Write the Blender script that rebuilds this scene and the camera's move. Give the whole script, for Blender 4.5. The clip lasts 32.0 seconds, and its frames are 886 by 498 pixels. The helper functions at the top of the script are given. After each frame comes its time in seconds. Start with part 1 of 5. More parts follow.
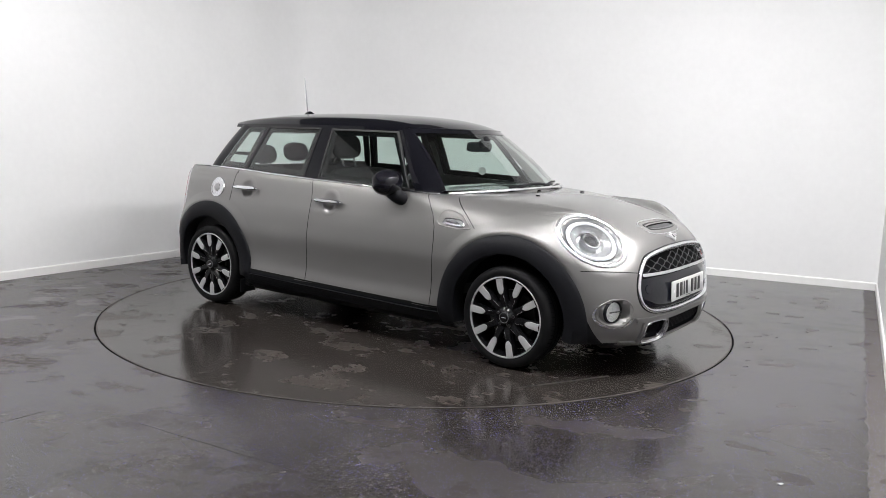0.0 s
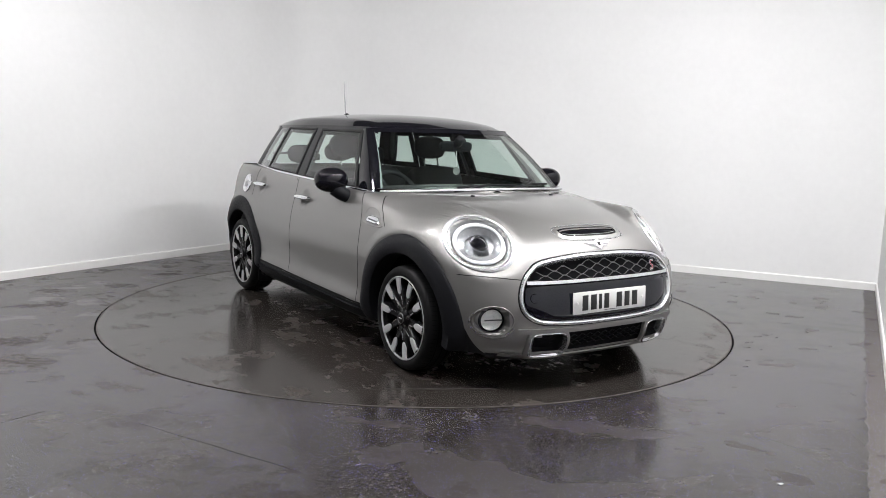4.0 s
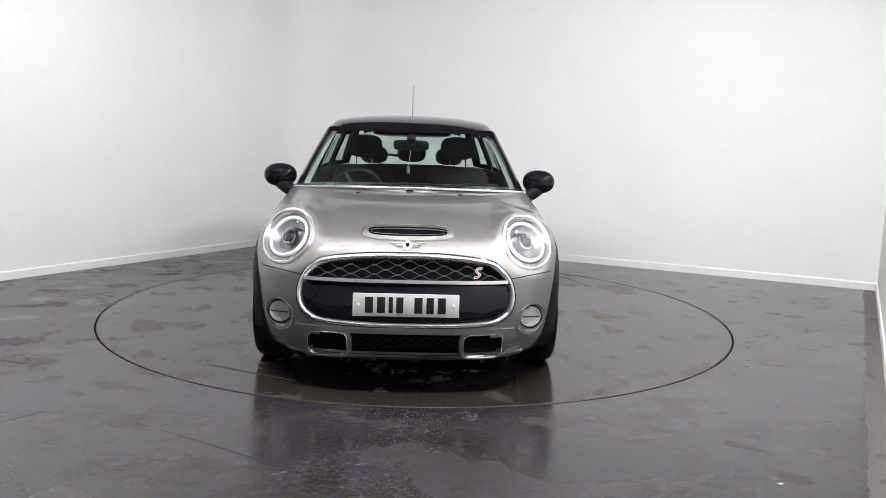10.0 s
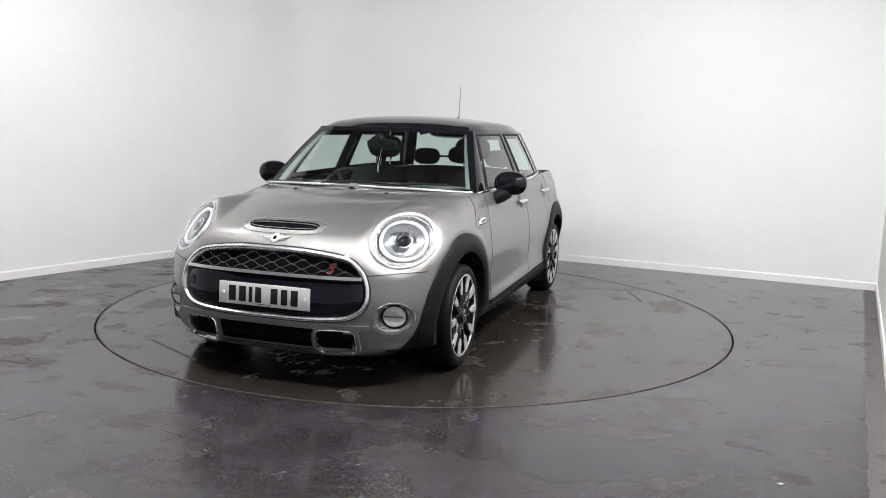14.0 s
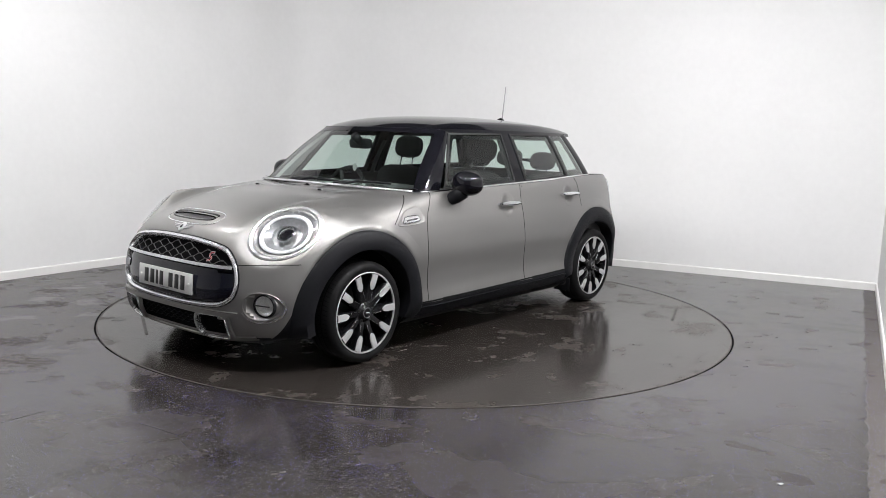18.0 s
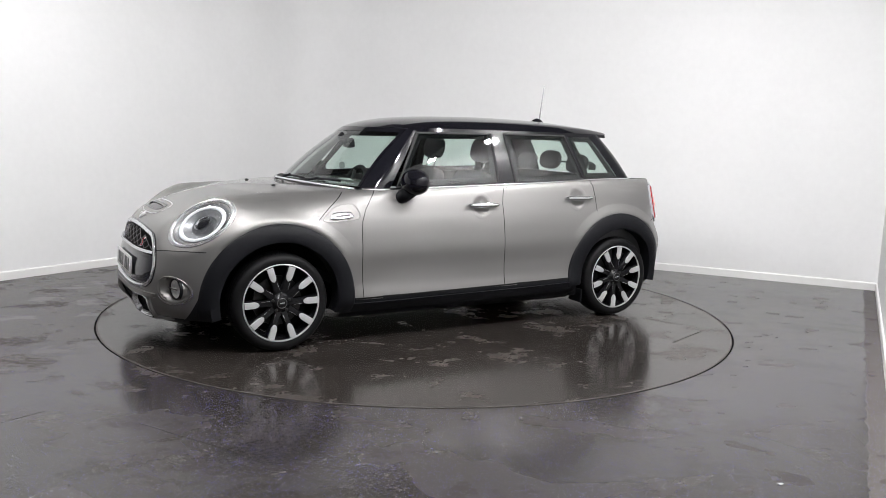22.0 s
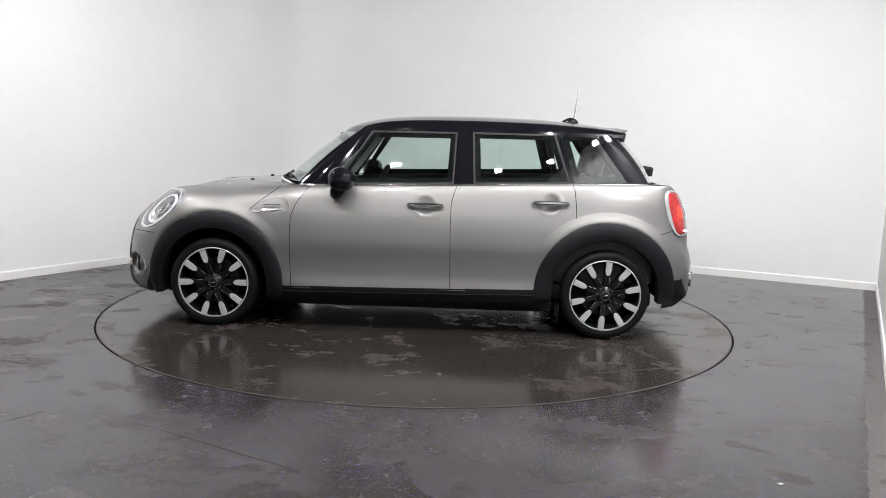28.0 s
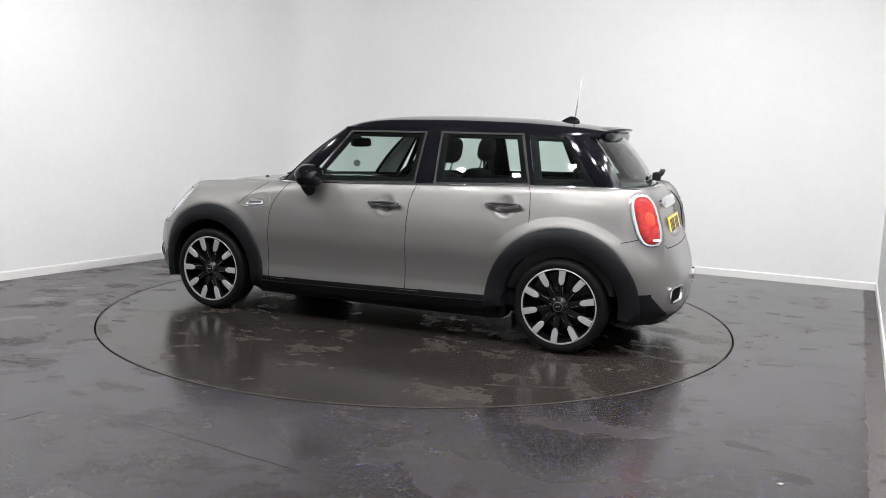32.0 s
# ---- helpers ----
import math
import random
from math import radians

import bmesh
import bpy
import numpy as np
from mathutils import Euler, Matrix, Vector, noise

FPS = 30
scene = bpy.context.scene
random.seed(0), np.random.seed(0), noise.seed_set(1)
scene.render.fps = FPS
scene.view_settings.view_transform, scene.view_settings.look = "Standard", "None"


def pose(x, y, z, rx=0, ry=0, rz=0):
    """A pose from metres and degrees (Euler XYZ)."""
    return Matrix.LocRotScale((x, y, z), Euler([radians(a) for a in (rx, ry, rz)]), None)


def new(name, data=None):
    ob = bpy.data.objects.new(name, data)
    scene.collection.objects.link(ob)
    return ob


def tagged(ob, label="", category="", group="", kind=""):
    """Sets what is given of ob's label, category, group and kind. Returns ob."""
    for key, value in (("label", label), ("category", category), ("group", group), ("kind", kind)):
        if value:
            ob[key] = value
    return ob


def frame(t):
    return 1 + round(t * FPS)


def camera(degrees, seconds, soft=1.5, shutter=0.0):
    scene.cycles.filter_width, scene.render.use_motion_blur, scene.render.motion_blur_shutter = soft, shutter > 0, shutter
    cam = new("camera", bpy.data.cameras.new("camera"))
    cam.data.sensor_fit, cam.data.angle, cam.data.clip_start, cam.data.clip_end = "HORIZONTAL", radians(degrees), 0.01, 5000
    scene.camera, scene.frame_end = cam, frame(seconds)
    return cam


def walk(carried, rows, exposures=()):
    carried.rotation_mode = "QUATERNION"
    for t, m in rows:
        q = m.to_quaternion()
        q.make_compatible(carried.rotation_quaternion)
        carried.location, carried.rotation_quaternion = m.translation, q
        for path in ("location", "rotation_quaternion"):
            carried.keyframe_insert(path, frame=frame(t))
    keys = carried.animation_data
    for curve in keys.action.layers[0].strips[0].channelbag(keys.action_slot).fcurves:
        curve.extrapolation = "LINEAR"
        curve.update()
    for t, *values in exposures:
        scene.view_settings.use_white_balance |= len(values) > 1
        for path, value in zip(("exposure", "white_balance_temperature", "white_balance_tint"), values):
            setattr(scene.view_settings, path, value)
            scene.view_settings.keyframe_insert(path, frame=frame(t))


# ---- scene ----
from mathutils.bvhtree import BVHTree

cam = camera(57.40, 32.0, soft=0.7)
EYE = (0.0, -5.9595, 1.2993)
VIEW = pose(*EYE, 90 - 8.0515, 0, -1.6561) @ pose(0, 0, 0, 0, 0, 1.7545)
walk(cam, [(0, VIEW), (32.0, VIEW)])

# the turntable turns evenly about the world's origin; the car stands slightly off its axis
TURN_START, TURN_RATE = -37.448, -5.1966
OFF = Vector((0.0306, -0.0813, 0))
RING = 2.233

# ---- world and exposure ----
world = bpy.data.worlds.new("world")
world.use_nodes = True
world.node_tree.nodes["Background"].inputs[0].default_value = (0.8, 0.85, 1, 1)
world.node_tree.nodes["Background"].inputs[1].default_value = 0.05
scene.world = world
scene.view_settings.exposure = 0.0
LAMP_POWER = 1730.0
LAMP_RING = 2.95
# (bearing, inward tilt) of each floodlight
LAMPS = ((-168, 50), (-127, 14), (-103, 14), (-80, 20), (-58, 20), (-38, 22), (-20, 26))


# ---- materials ----
def material(name, colour, rough=0.5, metal=0.0, coat=0.0, spec=0.5, grain=0.0, scale=40.0, bump=0.0, bump_scale=200.0, wear=0.0, wear_scale=3.0, emit=None, power=0.0, trans=0.0, coat_rough=0.03, ior=1.45):
    m = bpy.data.materials.new(name)
    m.use_nodes = True
    nt = m.node_tree
    b = nt.nodes["Principled BSDF"]
    b.inputs["Base Color"].default_value = (*colour, 1)
    b.inputs["Roughness"].default_value = rough
    b.inputs["Metallic"].default_value = metal
    b.inputs["Coat Weight"].default_value = coat
    b.inputs["Coat Roughness"].default_value = coat_rough
    b.inputs["Specular IOR Level"].default_value = spec
    b.inputs["Transmission Weight"].default_value = trans
    b.inputs["IOR"].default_value = ior
    if emit:
        b.inputs["Emission Color"].default_value = (*emit, 1)
        b.inputs["Emission Strength"].default_value = power
    tc = nt.nodes.new("ShaderNodeTexCoord")
    if grain or wear:
        last = None
        for amount, size, detail in ((grain, scale, 6), (wear, wear_scale, 4)):
            if not amount:
                continue
            n = nt.nodes.new("ShaderNodeTexNoise")
            n.inputs["Scale"].default_value, n.inputs["Detail"].default_value = size, detail
            nt.links.new(tc.outputs["Object"], n.inputs["Vector"])
            r = nt.nodes.new("ShaderNodeMapRange")
            r.inputs[1].default_value, r.inputs[2].default_value = 0.25, 0.75
            r.inputs[3].default_value, r.inputs[4].default_value = 1 - amount, 1 + amount
            nt.links.new(n.outputs[0], r.inputs[0])
            if last:
                mul = nt.nodes.new("ShaderNodeMath")
                mul.operation = "MULTIPLY"
                nt.links.new(last, mul.inputs[0])
                nt.links.new(r.outputs[0], mul.inputs[1])
                last = mul.outputs[0]
            else:
                last = r.outputs[0]
        mix = nt.nodes.new("ShaderNodeVectorMath")
        mix.operation = "SCALE"
        mix.inputs[0].default_value = colour
        nt.links.new(last, mix.inputs["Scale"])
        nt.links.new(mix.outputs[0], b.inputs["Base Color"])
        rr = nt.nodes.new("ShaderNodeMath")
        rr.operation = "MULTIPLY"
        rr.inputs[1].default_value = rough
        nt.links.new(last, rr.inputs[0])
        nt.links.new(rr.outputs[0], b.inputs["Roughness"])
    if bump:
        n = nt.nodes.new("ShaderNodeTexNoise")
        n.inputs["Scale"].default_value, n.inputs["Detail"].default_value = bump_scale, 3
        nt.links.new(tc.outputs["Object"], n.inputs["Vector"])
        bp = nt.nodes.new("ShaderNodeBump")
        bp.inputs["Strength"].default_value, bp.inputs["Distance"].default_value = bump, 0.002
        nt.links.new(n.outputs[0], bp.inputs["Height"])
        nt.links.new(bp.outputs[0], b.inputs["Normal"])
    return m


PAINT = material("silver_paint", (0.222, 0.217, 0.212), rough=0.5, metal=0.85, coat=0.8, coat_rough=0.03, grain=0.05, scale=900, wear=0.02, wear_scale=2)
BLACK_GLOSS = material("black_gloss", (0.0045, 0.0045, 0.0065), rough=0.06, spec=0.36, grain=0.1, scale=30)
PLASTIC = material("black_plastic", (0.0075, 0.0078, 0.0095), rough=0.5, spec=0.15, grain=0.15, scale=60, bump=0.25, bump_scale=700)
RUBBER = material("tyre_rubber", (0.006, 0.006, 0.0065), rough=0.55, spec=0.16, grain=0.2, scale=25, bump=0.2, bump_scale=300)
CHROME = material("chrome", (0.82, 0.83, 0.85), rough=0.08, metal=1.0, grain=0.03, scale=15)
BRIGHT = material("satin_chrome", (0.72, 0.73, 0.75), rough=0.2, metal=0.85, grain=0.04, scale=40)
MESH = material("grey_mesh", (0.062, 0.062, 0.064), rough=0.4, spec=0.4, grain=0.06, scale=40)
CAP = material("brushed_cap", (0.42, 0.42, 0.43), rough=0.28, metal=1.0, grain=0.1, scale=90)
ROD = material("grey_rod", (0.36, 0.36, 0.37), rough=0.5, grain=0.08, scale=60)
SATIN = material("satin_grey_trim", (0.085, 0.085, 0.088), rough=0.4, metal=0.3, grain=0.05, scale=30)
ALLOY = material("machined_alloy", (0.50, 0.50, 0.51), rough=0.32, metal=0.4, grain=0.04, scale=200)
RIM_BLACK = material("black_rim", (0.006, 0.006, 0.007), rough=0.25, spec=0.3, grain=0.1, scale=40)
STEEL = material("brake_steel", (0.05, 0.05, 0.05), rough=0.4, metal=1.0, grain=0.1, scale=50)
FRAME = material("dark_frame", (0.020, 0.020, 0.021), rough=0.6, spec=0.25, grain=0.06, scale=40)
GAP = material("shut_gap", (0.010, 0.010, 0.010), rough=0.7, spec=0.15)
DARK = material("dark_void", (0.005, 0.005, 0.006), rough=0.8, spec=0.1)
CLOTH = material("dark_cloth", (0.028, 0.028, 0.030), rough=0.85, spec=0.12, grain=0.25, scale=120, bump=0.3, bump_scale=500)
CABIN = material("cabin_plastic", (0.05, 0.05, 0.052), rough=0.55, spec=0.25, grain=0.15, scale=80)
LINING = material("grey_headlining", (0.30, 0.305, 0.30), rough=0.9, grain=0.06, scale=150)
REFLECTOR = material("lamp_reflector", (0.31, 0.315, 0.325), rough=0.25, metal=0.5, grain=0.15, scale=60)
FOG_BOWL = material("fog_reflector", (0.85, 0.85, 0.83), rough=0.3, metal=0.1, grain=0.12, scale=70)
GLOW = material("running_light", (0.55, 0.56, 0.58), rough=0.3, emit=(0.95, 0.97, 1.0), power=0.28)
TAIL_RED = material("red_lamp", (0.40, 0.010, 0.010), rough=0.10, coat=1.0, grain=0.45, scale=26, emit=(1.0, 0.03, 0.02), power=0.012)
TAIL_DARK = material("red_lamp_inner", (0.75, 0.05, 0.03), rough=0.3, emit=(1.0, 0.10, 0.05), power=0.15)
WHITE_PLATE = material("white_plate", (0.62, 0.62, 0.61), rough=0.3, grain=0.03, scale=40)
YELLOW_PLATE = material("yellow_plate", (0.75, 0.52, 0.05), rough=0.3)
EDGE = material("worn_edge", (0.09, 0.08, 0.075), rough=0.4, metal=0.3, grain=0.3, scale=20)
PIT_EDGE = material("slot_edge", (0.03, 0.027, 0.025), rough=0.4, spec=0.3, grain=0.3, scale=20)
INK = material("black_ink", (0.01, 0.01, 0.01), rough=0.4)
NAVY = material("navy_gloss", (0.003, 0.0036, 0.0085), rough=0.07, coat=0.3, spec=0.4, grain=0.1, scale=30)
RED = material("red_enamel", (0.32, 0.015, 0.025), rough=0.25, coat=0.5)
WHITE_TRIM = material("white_plastic", (0.8, 0.8, 0.79), rough=0.4)
WALL = material("white_wall_paint", (0.80, 0.80, 0.80), rough=0.75, grain=0.015, scale=18, wear=0.025, wear_scale=1.3, bump=0.08, bump_scale=60)
SKIRT = material("white_skirting_paint", (0.80, 0.795, 0.785), rough=0.45, grain=0.03, scale=8)
# tone of the unseen south wall, chosen for what the car reflects
UNSEEN_WALL = material("unseen_wall_grey", (0.60, 0.60, 0.605), rough=0.8, grain=0.05, scale=12, wear=0.05, wear_scale=0.8)
CEILING = material("ceiling_paint", (0.10, 0.10, 0.10), rough=0.9, grain=0.03, scale=5)
PANEL_GLOW = material("lamp_diffuser", (0.9, 0.9, 0.9), rough=0.5, emit=(1.0, 0.99, 0.997), power=LAMP_POWER)


def glass_material(name, tint):
    m = bpy.data.materials.new(name)
    m.use_nodes = True
    nt = m.node_tree
    nt.nodes.remove(nt.nodes["Principled BSDF"])
    out = nt.nodes["Material Output"]
    tr = nt.nodes.new("ShaderNodeBsdfTransparent")
    tr.inputs[0].default_value = (*tint, 1)
    gl = nt.nodes.new("ShaderNodeBsdfGlossy")
    gl.inputs["Roughness"].default_value = 0.01
    gl.inputs["Color"].default_value = (1, 1, 1, 1)
    lw = nt.nodes.new("ShaderNodeLayerWeight")
    lw.inputs["Blend"].default_value = 0.5
    pw = nt.nodes.new("ShaderNodeMath")
    pw.operation = "POWER"
    pw.inputs[1].default_value = 5.0
    ma = nt.nodes.new("ShaderNodeMath")
    ma.operation = "MULTIPLY_ADD"
    ma.inputs[1].default_value, ma.inputs[2].default_value = 0.95, 0.075
    mix = nt.nodes.new("ShaderNodeMixShader")
    nt.links.new(lw.outputs["Facing"], pw.inputs[0])
    nt.links.new(pw.outputs[0], ma.inputs[0])
    nt.links.new(ma.outputs[0], mix.inputs[0])
    nt.links.new(tr.outputs[0], mix.inputs[1])
    nt.links.new(gl.outputs[0], mix.inputs[2])
    nt.links.new(mix.outputs[0], out.inputs[0])
    return m


GLASS = glass_material("tinted_glass", (0.80, 0.895, 0.855))
CLEAR = glass_material("clear_lamp_cover", (0.95, 0.96, 0.965))
RIGHT_END = (4.20, 1.24)
RIGHT_WAY = (-0.4766, -0.8791)


def floor_material(name, disc):
    """Dark resin with a wet, shiny film, dried stains and, off the disc, pale and blue flakes."""
    m = bpy.data.materials.new(name)
    m.use_nodes = True
    nt = m.node_tree
    b = nt.nodes["Principled BSDF"]
    tc = nt.nodes.new("ShaderNodeTexCoord")

    def link(a, c):
        nt.links.new(a, c)

    def math_(op, a, c=None, clamp=False):
        n = nt.nodes.new("ShaderNodeMath")
        n.operation, n.use_clamp = op, clamp
        for k, v in enumerate((a, c)):
            if v is None:
                continue
            if isinstance(v, (int, float)):
                n.inputs[k].default_value = v
            else:
                link(v, n.inputs[k])
        return n.outputs[0]

    def noise_(scale, detail=5, stretch=(1, 1, 1), turn=0.0, rough=0.55, warp=0.0):
        mp = nt.nodes.new("ShaderNodeMapping")
        mp.inputs["Scale"].default_value = stretch
        mp.inputs["Rotation"].default_value = (0, 0, turn)
        link(tc.outputs["Object"], mp.inputs[0])
        n = nt.nodes.new("ShaderNodeTexNoise")
        n.inputs["Scale"].default_value, n.inputs["Detail"].default_value, n.inputs["Roughness"].default_value = scale, detail, rough
        n.inputs["Distortion"].default_value = warp
        link(mp.outputs[0], n.inputs["Vector"])
        return n.outputs[0]

    def ramp(v, lo, hi, a=0.0, c=1.0):
        n = nt.nodes.new("ShaderNodeMapRange")
        n.interpolation_type = "SMOOTHSTEP"
        n.inputs[1].default_value, n.inputs[2].default_value, n.inputs[3].default_value, n.inputs[4].default_value = lo, hi, a, c
        link(v, n.inputs[0])
        return n.outputs[0]

    def mixc(f, a, c):
        n = nt.nodes.new("ShaderNodeMix")
        n.data_type = "RGBA"
        for k, v in ((0, f), (6, a), (7, c)):
            if isinstance(v, (int, float)):
                n.inputs[k].default_value = v
            elif isinstance(v, tuple):
                n.inputs[k].default_value = (*v, 1)
            else:
                link(v, n.inputs[k])
        return n.outputs[2]

    sep = nt.nodes.new("ShaderNodeSeparateXYZ")
    link(tc.outputs["Object"], sep.inputs[0])
    px, py = sep.outputs[0], sep.outputs[1]
    blotch = ramp(noise_(2.3, 8, (1, 1.25, 1), 0.5, 0.6, 0.25), 0.545, 0.605)
    fine = math_("MULTIPLY", ramp(noise_(6.5, 6, (1, 1.3, 1), 0.4, 0.6, 0.2), 0.56, 0.63), ramp(noise_(1.1, 3), 0.46, 0.58))
    dull = math_("MULTIPLY", math_("MAXIMUM", blotch, fine), ramp(noise_(24, 5, (1, 1, 1), 0, 0.65), 0.30, 0.58, 0.35, 1.0))
    if not disc:
        # the far side towards the short wall was wiped cleaner
        dull = math_("MULTIPLY", dull, ramp(math_("ADD", px, math_("MULTIPLY", noise_(0.8, 3), 1.2)), 2.3, 0.9, 0.22, 1.0))
        # single crisp drip marks there
        dull = math_("MULTIPLY", dull, ramp(math_("ADD", py, math_("MULTIPLY", noise_(1.6, 3), 0.8)), -2.0, -1.6, 0.5, 1.0))
        drips = math_("MULTIPLY", ramp(noise_(4.2, 3, (1, 1.6, 1), 0.9, 0.5, 0.4), 0.625, 0.645), ramp(px, 0.6, 1.4))
        dull = math_("MAXIMUM", dull, math_("MULTIPLY", drips, 0.8))
    broad = ramp(noise_(0.55, 3), 0.35, 0.65)
    grit = noise_(90, 3)
    base = mixc(broad, (0.019, 0.0163, 0.0148), (0.0275, 0.0235, 0.0212))
    rough = math_("ADD", 0.145, math_("MULTIPLY", dull, 0.17))
    rough = math_("ADD", rough, math_("MULTIPLY", broad, 0.05))
    base = mixc(math_("MULTIPLY", dull, 0.6 if disc else 0.5), base, (0.050, 0.042, 0.037))
    if not disc:
        edge_noise = noise_(2.6, 6, (1, 1, 1), 0, 0.62, 0.3)
        ahead = math_("ADD", py, math_("MULTIPLY", edge_noise, 0.9))
        dry = ramp(ahead, -1.75, -2.05)
        off_wall = math_("ADD", math_("MULTIPLY", math_("SUBTRACT", px, RIGHT_END[0]), RIGHT_WAY[1]), math_("MULTIPLY", math_("SUBTRACT", py, RIGHT_END[1]), -RIGHT_WAY[0]))
        strip = ramp(math_("ADD", off_wall, math_("MULTIPLY", noise_(9, 5), 0.07)), 0.150, 0.135)
        patch = ramp(noise_(0.9, 4, (1, 1.5, 1), 1.1, 0.5, 0.6), 0.485, 0.545)
        rough = math_("ADD", rough, math_("MULTIPLY", dry, math_("ADD", 0.03, math_("MULTIPLY", patch, 0.09))))
        aside = math_("MULTIPLY", ramp(math_("ADD", math_("ADD", px, math_("MULTIPLY", py, -0.25)), math_("MULTIPLY", noise_(1.3, 6, (1, 1.7, 1), 0.7, 0.6, 0.7), 2.2)), -0.3, -0.75), ramp(noise_(2.1, 6, (1, 1.8, 1), 0.2, 0.6, 0.5), 0.60, 0.56))
        rough = math_("ADD", rough, math_("MULTIPLY", aside, 0.10))
        base = mixc(math_("MULTIPLY", aside, 0.6), base, (0.036, 0.0285, 0.023))
        rough = math_("ADD", rough, math_("MULTIPLY", strip, 0.38))
        base = mixc(math_("MULTIPLY", dry, math_("ADD", 0.15, math_("MULTIPLY", patch, 0.6))), base, (0.036, 0.0315, 0.0285))
        base = mixc(math_("MULTIPLY", strip, 0.8), base, (0.085, 0.074, 0.067))
        for scale, cut, tint, amount in ((215, 0.938, (0.60, 0.60, 0.64), 0.55), (225, 0.925, (0.19, 0.18, 0.70), 0.7)):
            v = nt.nodes.new("ShaderNodeTexVoronoi")
            v.inputs["Scale"].default_value = scale
            link(tc.outputs["Object"], v.inputs["Vector"])
            sc = nt.nodes.new("ShaderNodeSeparateColor")
            link(v.outputs["Color"], sc.inputs[0])
            f = math_("MULTIPLY", ramp(sc.outputs[0], cut, cut + 0.005), ramp(v.outputs["Distance"], 0.42, 0.34))
            base = mixc(math_("MULTIPLY", f, amount), base, tint)
    base = mixc(ramp(grit, 0.62, 0.75, 0, 0.25), base, (0.02, 0.018, 0.017))
    link(base, b.inputs["Base Color"])
    link(rough, b.inputs["Roughness"])
    gloss = math_("SUBTRACT", 0.5, math_("MULTIPLY", dull, 0.30))
    if not disc:
        gloss = math_("SUBTRACT", gloss, math_("ADD", math_("MULTIPLY", aside, 0.10), math_("MULTIPLY", dry, 0.05)), clamp=True)
    link(gloss, b.inputs["Specular IOR Level"])
    b.inputs["IOR"].default_value = 1.52
    bp = nt.nodes.new("ShaderNodeBump")
    bp.inputs["Strength"].default_value, bp.inputs["Distance"].default_value = 0.12, 0.004
    link(math_("ADD", noise_(7, 3), math_("MULTIPLY", dull, 0.25)), bp.inputs["Height"])
    link(bp.outputs[0], b.inputs["Normal"])
    return m


FLOOR = floor_material("floor_coating", False)
FLOOR_DISC = floor_material("disc_coating", True)


# ---- mesh helpers ----
def mesh_from(name, verts, faces, mat, smooth=True):
    me = bpy.data.meshes.new(name)
    me.from_pydata([tuple(v) for v in verts], [], faces)
    me.materials.append(mat)
    if smooth:
        me.polygons.foreach_set("use_smooth", [True] * len(me.polygons))
    me.update()
    return me


def part(name, me, parent, label="", loc=None):
    """One mesh object under a thing or a part. Parts right under the car stand at its offset from the axis."""
    if isinstance(me, bmesh.types.BMesh):
        d = bpy.data.meshes.new(name)
        me.to_mesh(d)
        me.free()
        me = d
    ob = new(name, me)
    ob.parent = parent
    if loc is not None:
        ob.location = loc
    elif parent is not None and parent.get("is_car"):
        ob.location = OFF
    return tagged(ob, label)


def solid(name, ob_mat, build, bevel=0.0, segs=2):
    bm = bmesh.new()
    build(bm)
    if bevel:
        bmesh.ops.bevel(bm, geom=bm.edges[:], offset=bevel, segments=segs, profile=0.5, affect="EDGES")
    bmesh.ops.recalc_face_normals(bm, faces=bm.faces[:])
    me = bpy.data.meshes.new(name)
    bm.to_mesh(me)
    bm.free()
    me.materials.append(ob_mat)
    me.polygons.foreach_set("use_smooth", [True] * len(me.polygons))
    me.set_sharp_from_angle(angle=radians(40))
    return me


def box(name, mat, centre, size, bevel=0.0, segs=2, turn=None):
    def build(bm):
        bmesh.ops.create_cube(bm, size=1)
        bmesh.ops.scale(bm, vec=size, verts=bm.verts)
        if turn:
            bmesh.ops.rotate(bm, cent=(0, 0, 0), matrix=Euler([radians(a) for a in turn]).to_matrix(), verts=bm.verts)
        bmesh.ops.translate(bm, vec=centre, verts=bm.verts)
    return solid(name, mat, build, bevel, segs)


def grid_mesh(name, rows, mat, closed=False, smooth=True):
    """A sheet through rows of points."""
    n = len(rows[0])
    verts = [p for r in rows for p in r]
    faces = []
    for i in range(len(rows) - 1):
        for j in range(n if closed else n - 1):
            k = (j + 1) % n
            faces.append((i * n + j, i * n + k, (i + 1) * n + k, (i + 1) * n + j))
    return mesh_from(name, verts, faces, mat, smooth)


def lathe(name, mat, profile, steps=64, axis="y"):
    """profile: (radius, along)."""
    rows = []
    for r, a in profile:
        row = []
        for k in range(steps):
            t = 2 * math.pi * k / steps
            row.append((r * math.cos(t), a, r * math.sin(t)) if axis == "y" else (r * math.cos(t), r * math.sin(t), a))
        rows.append(row)
    me = grid_mesh(name, rows, mat, closed=True)
    me.set_sharp_from_angle(angle=radians(35))
    return me


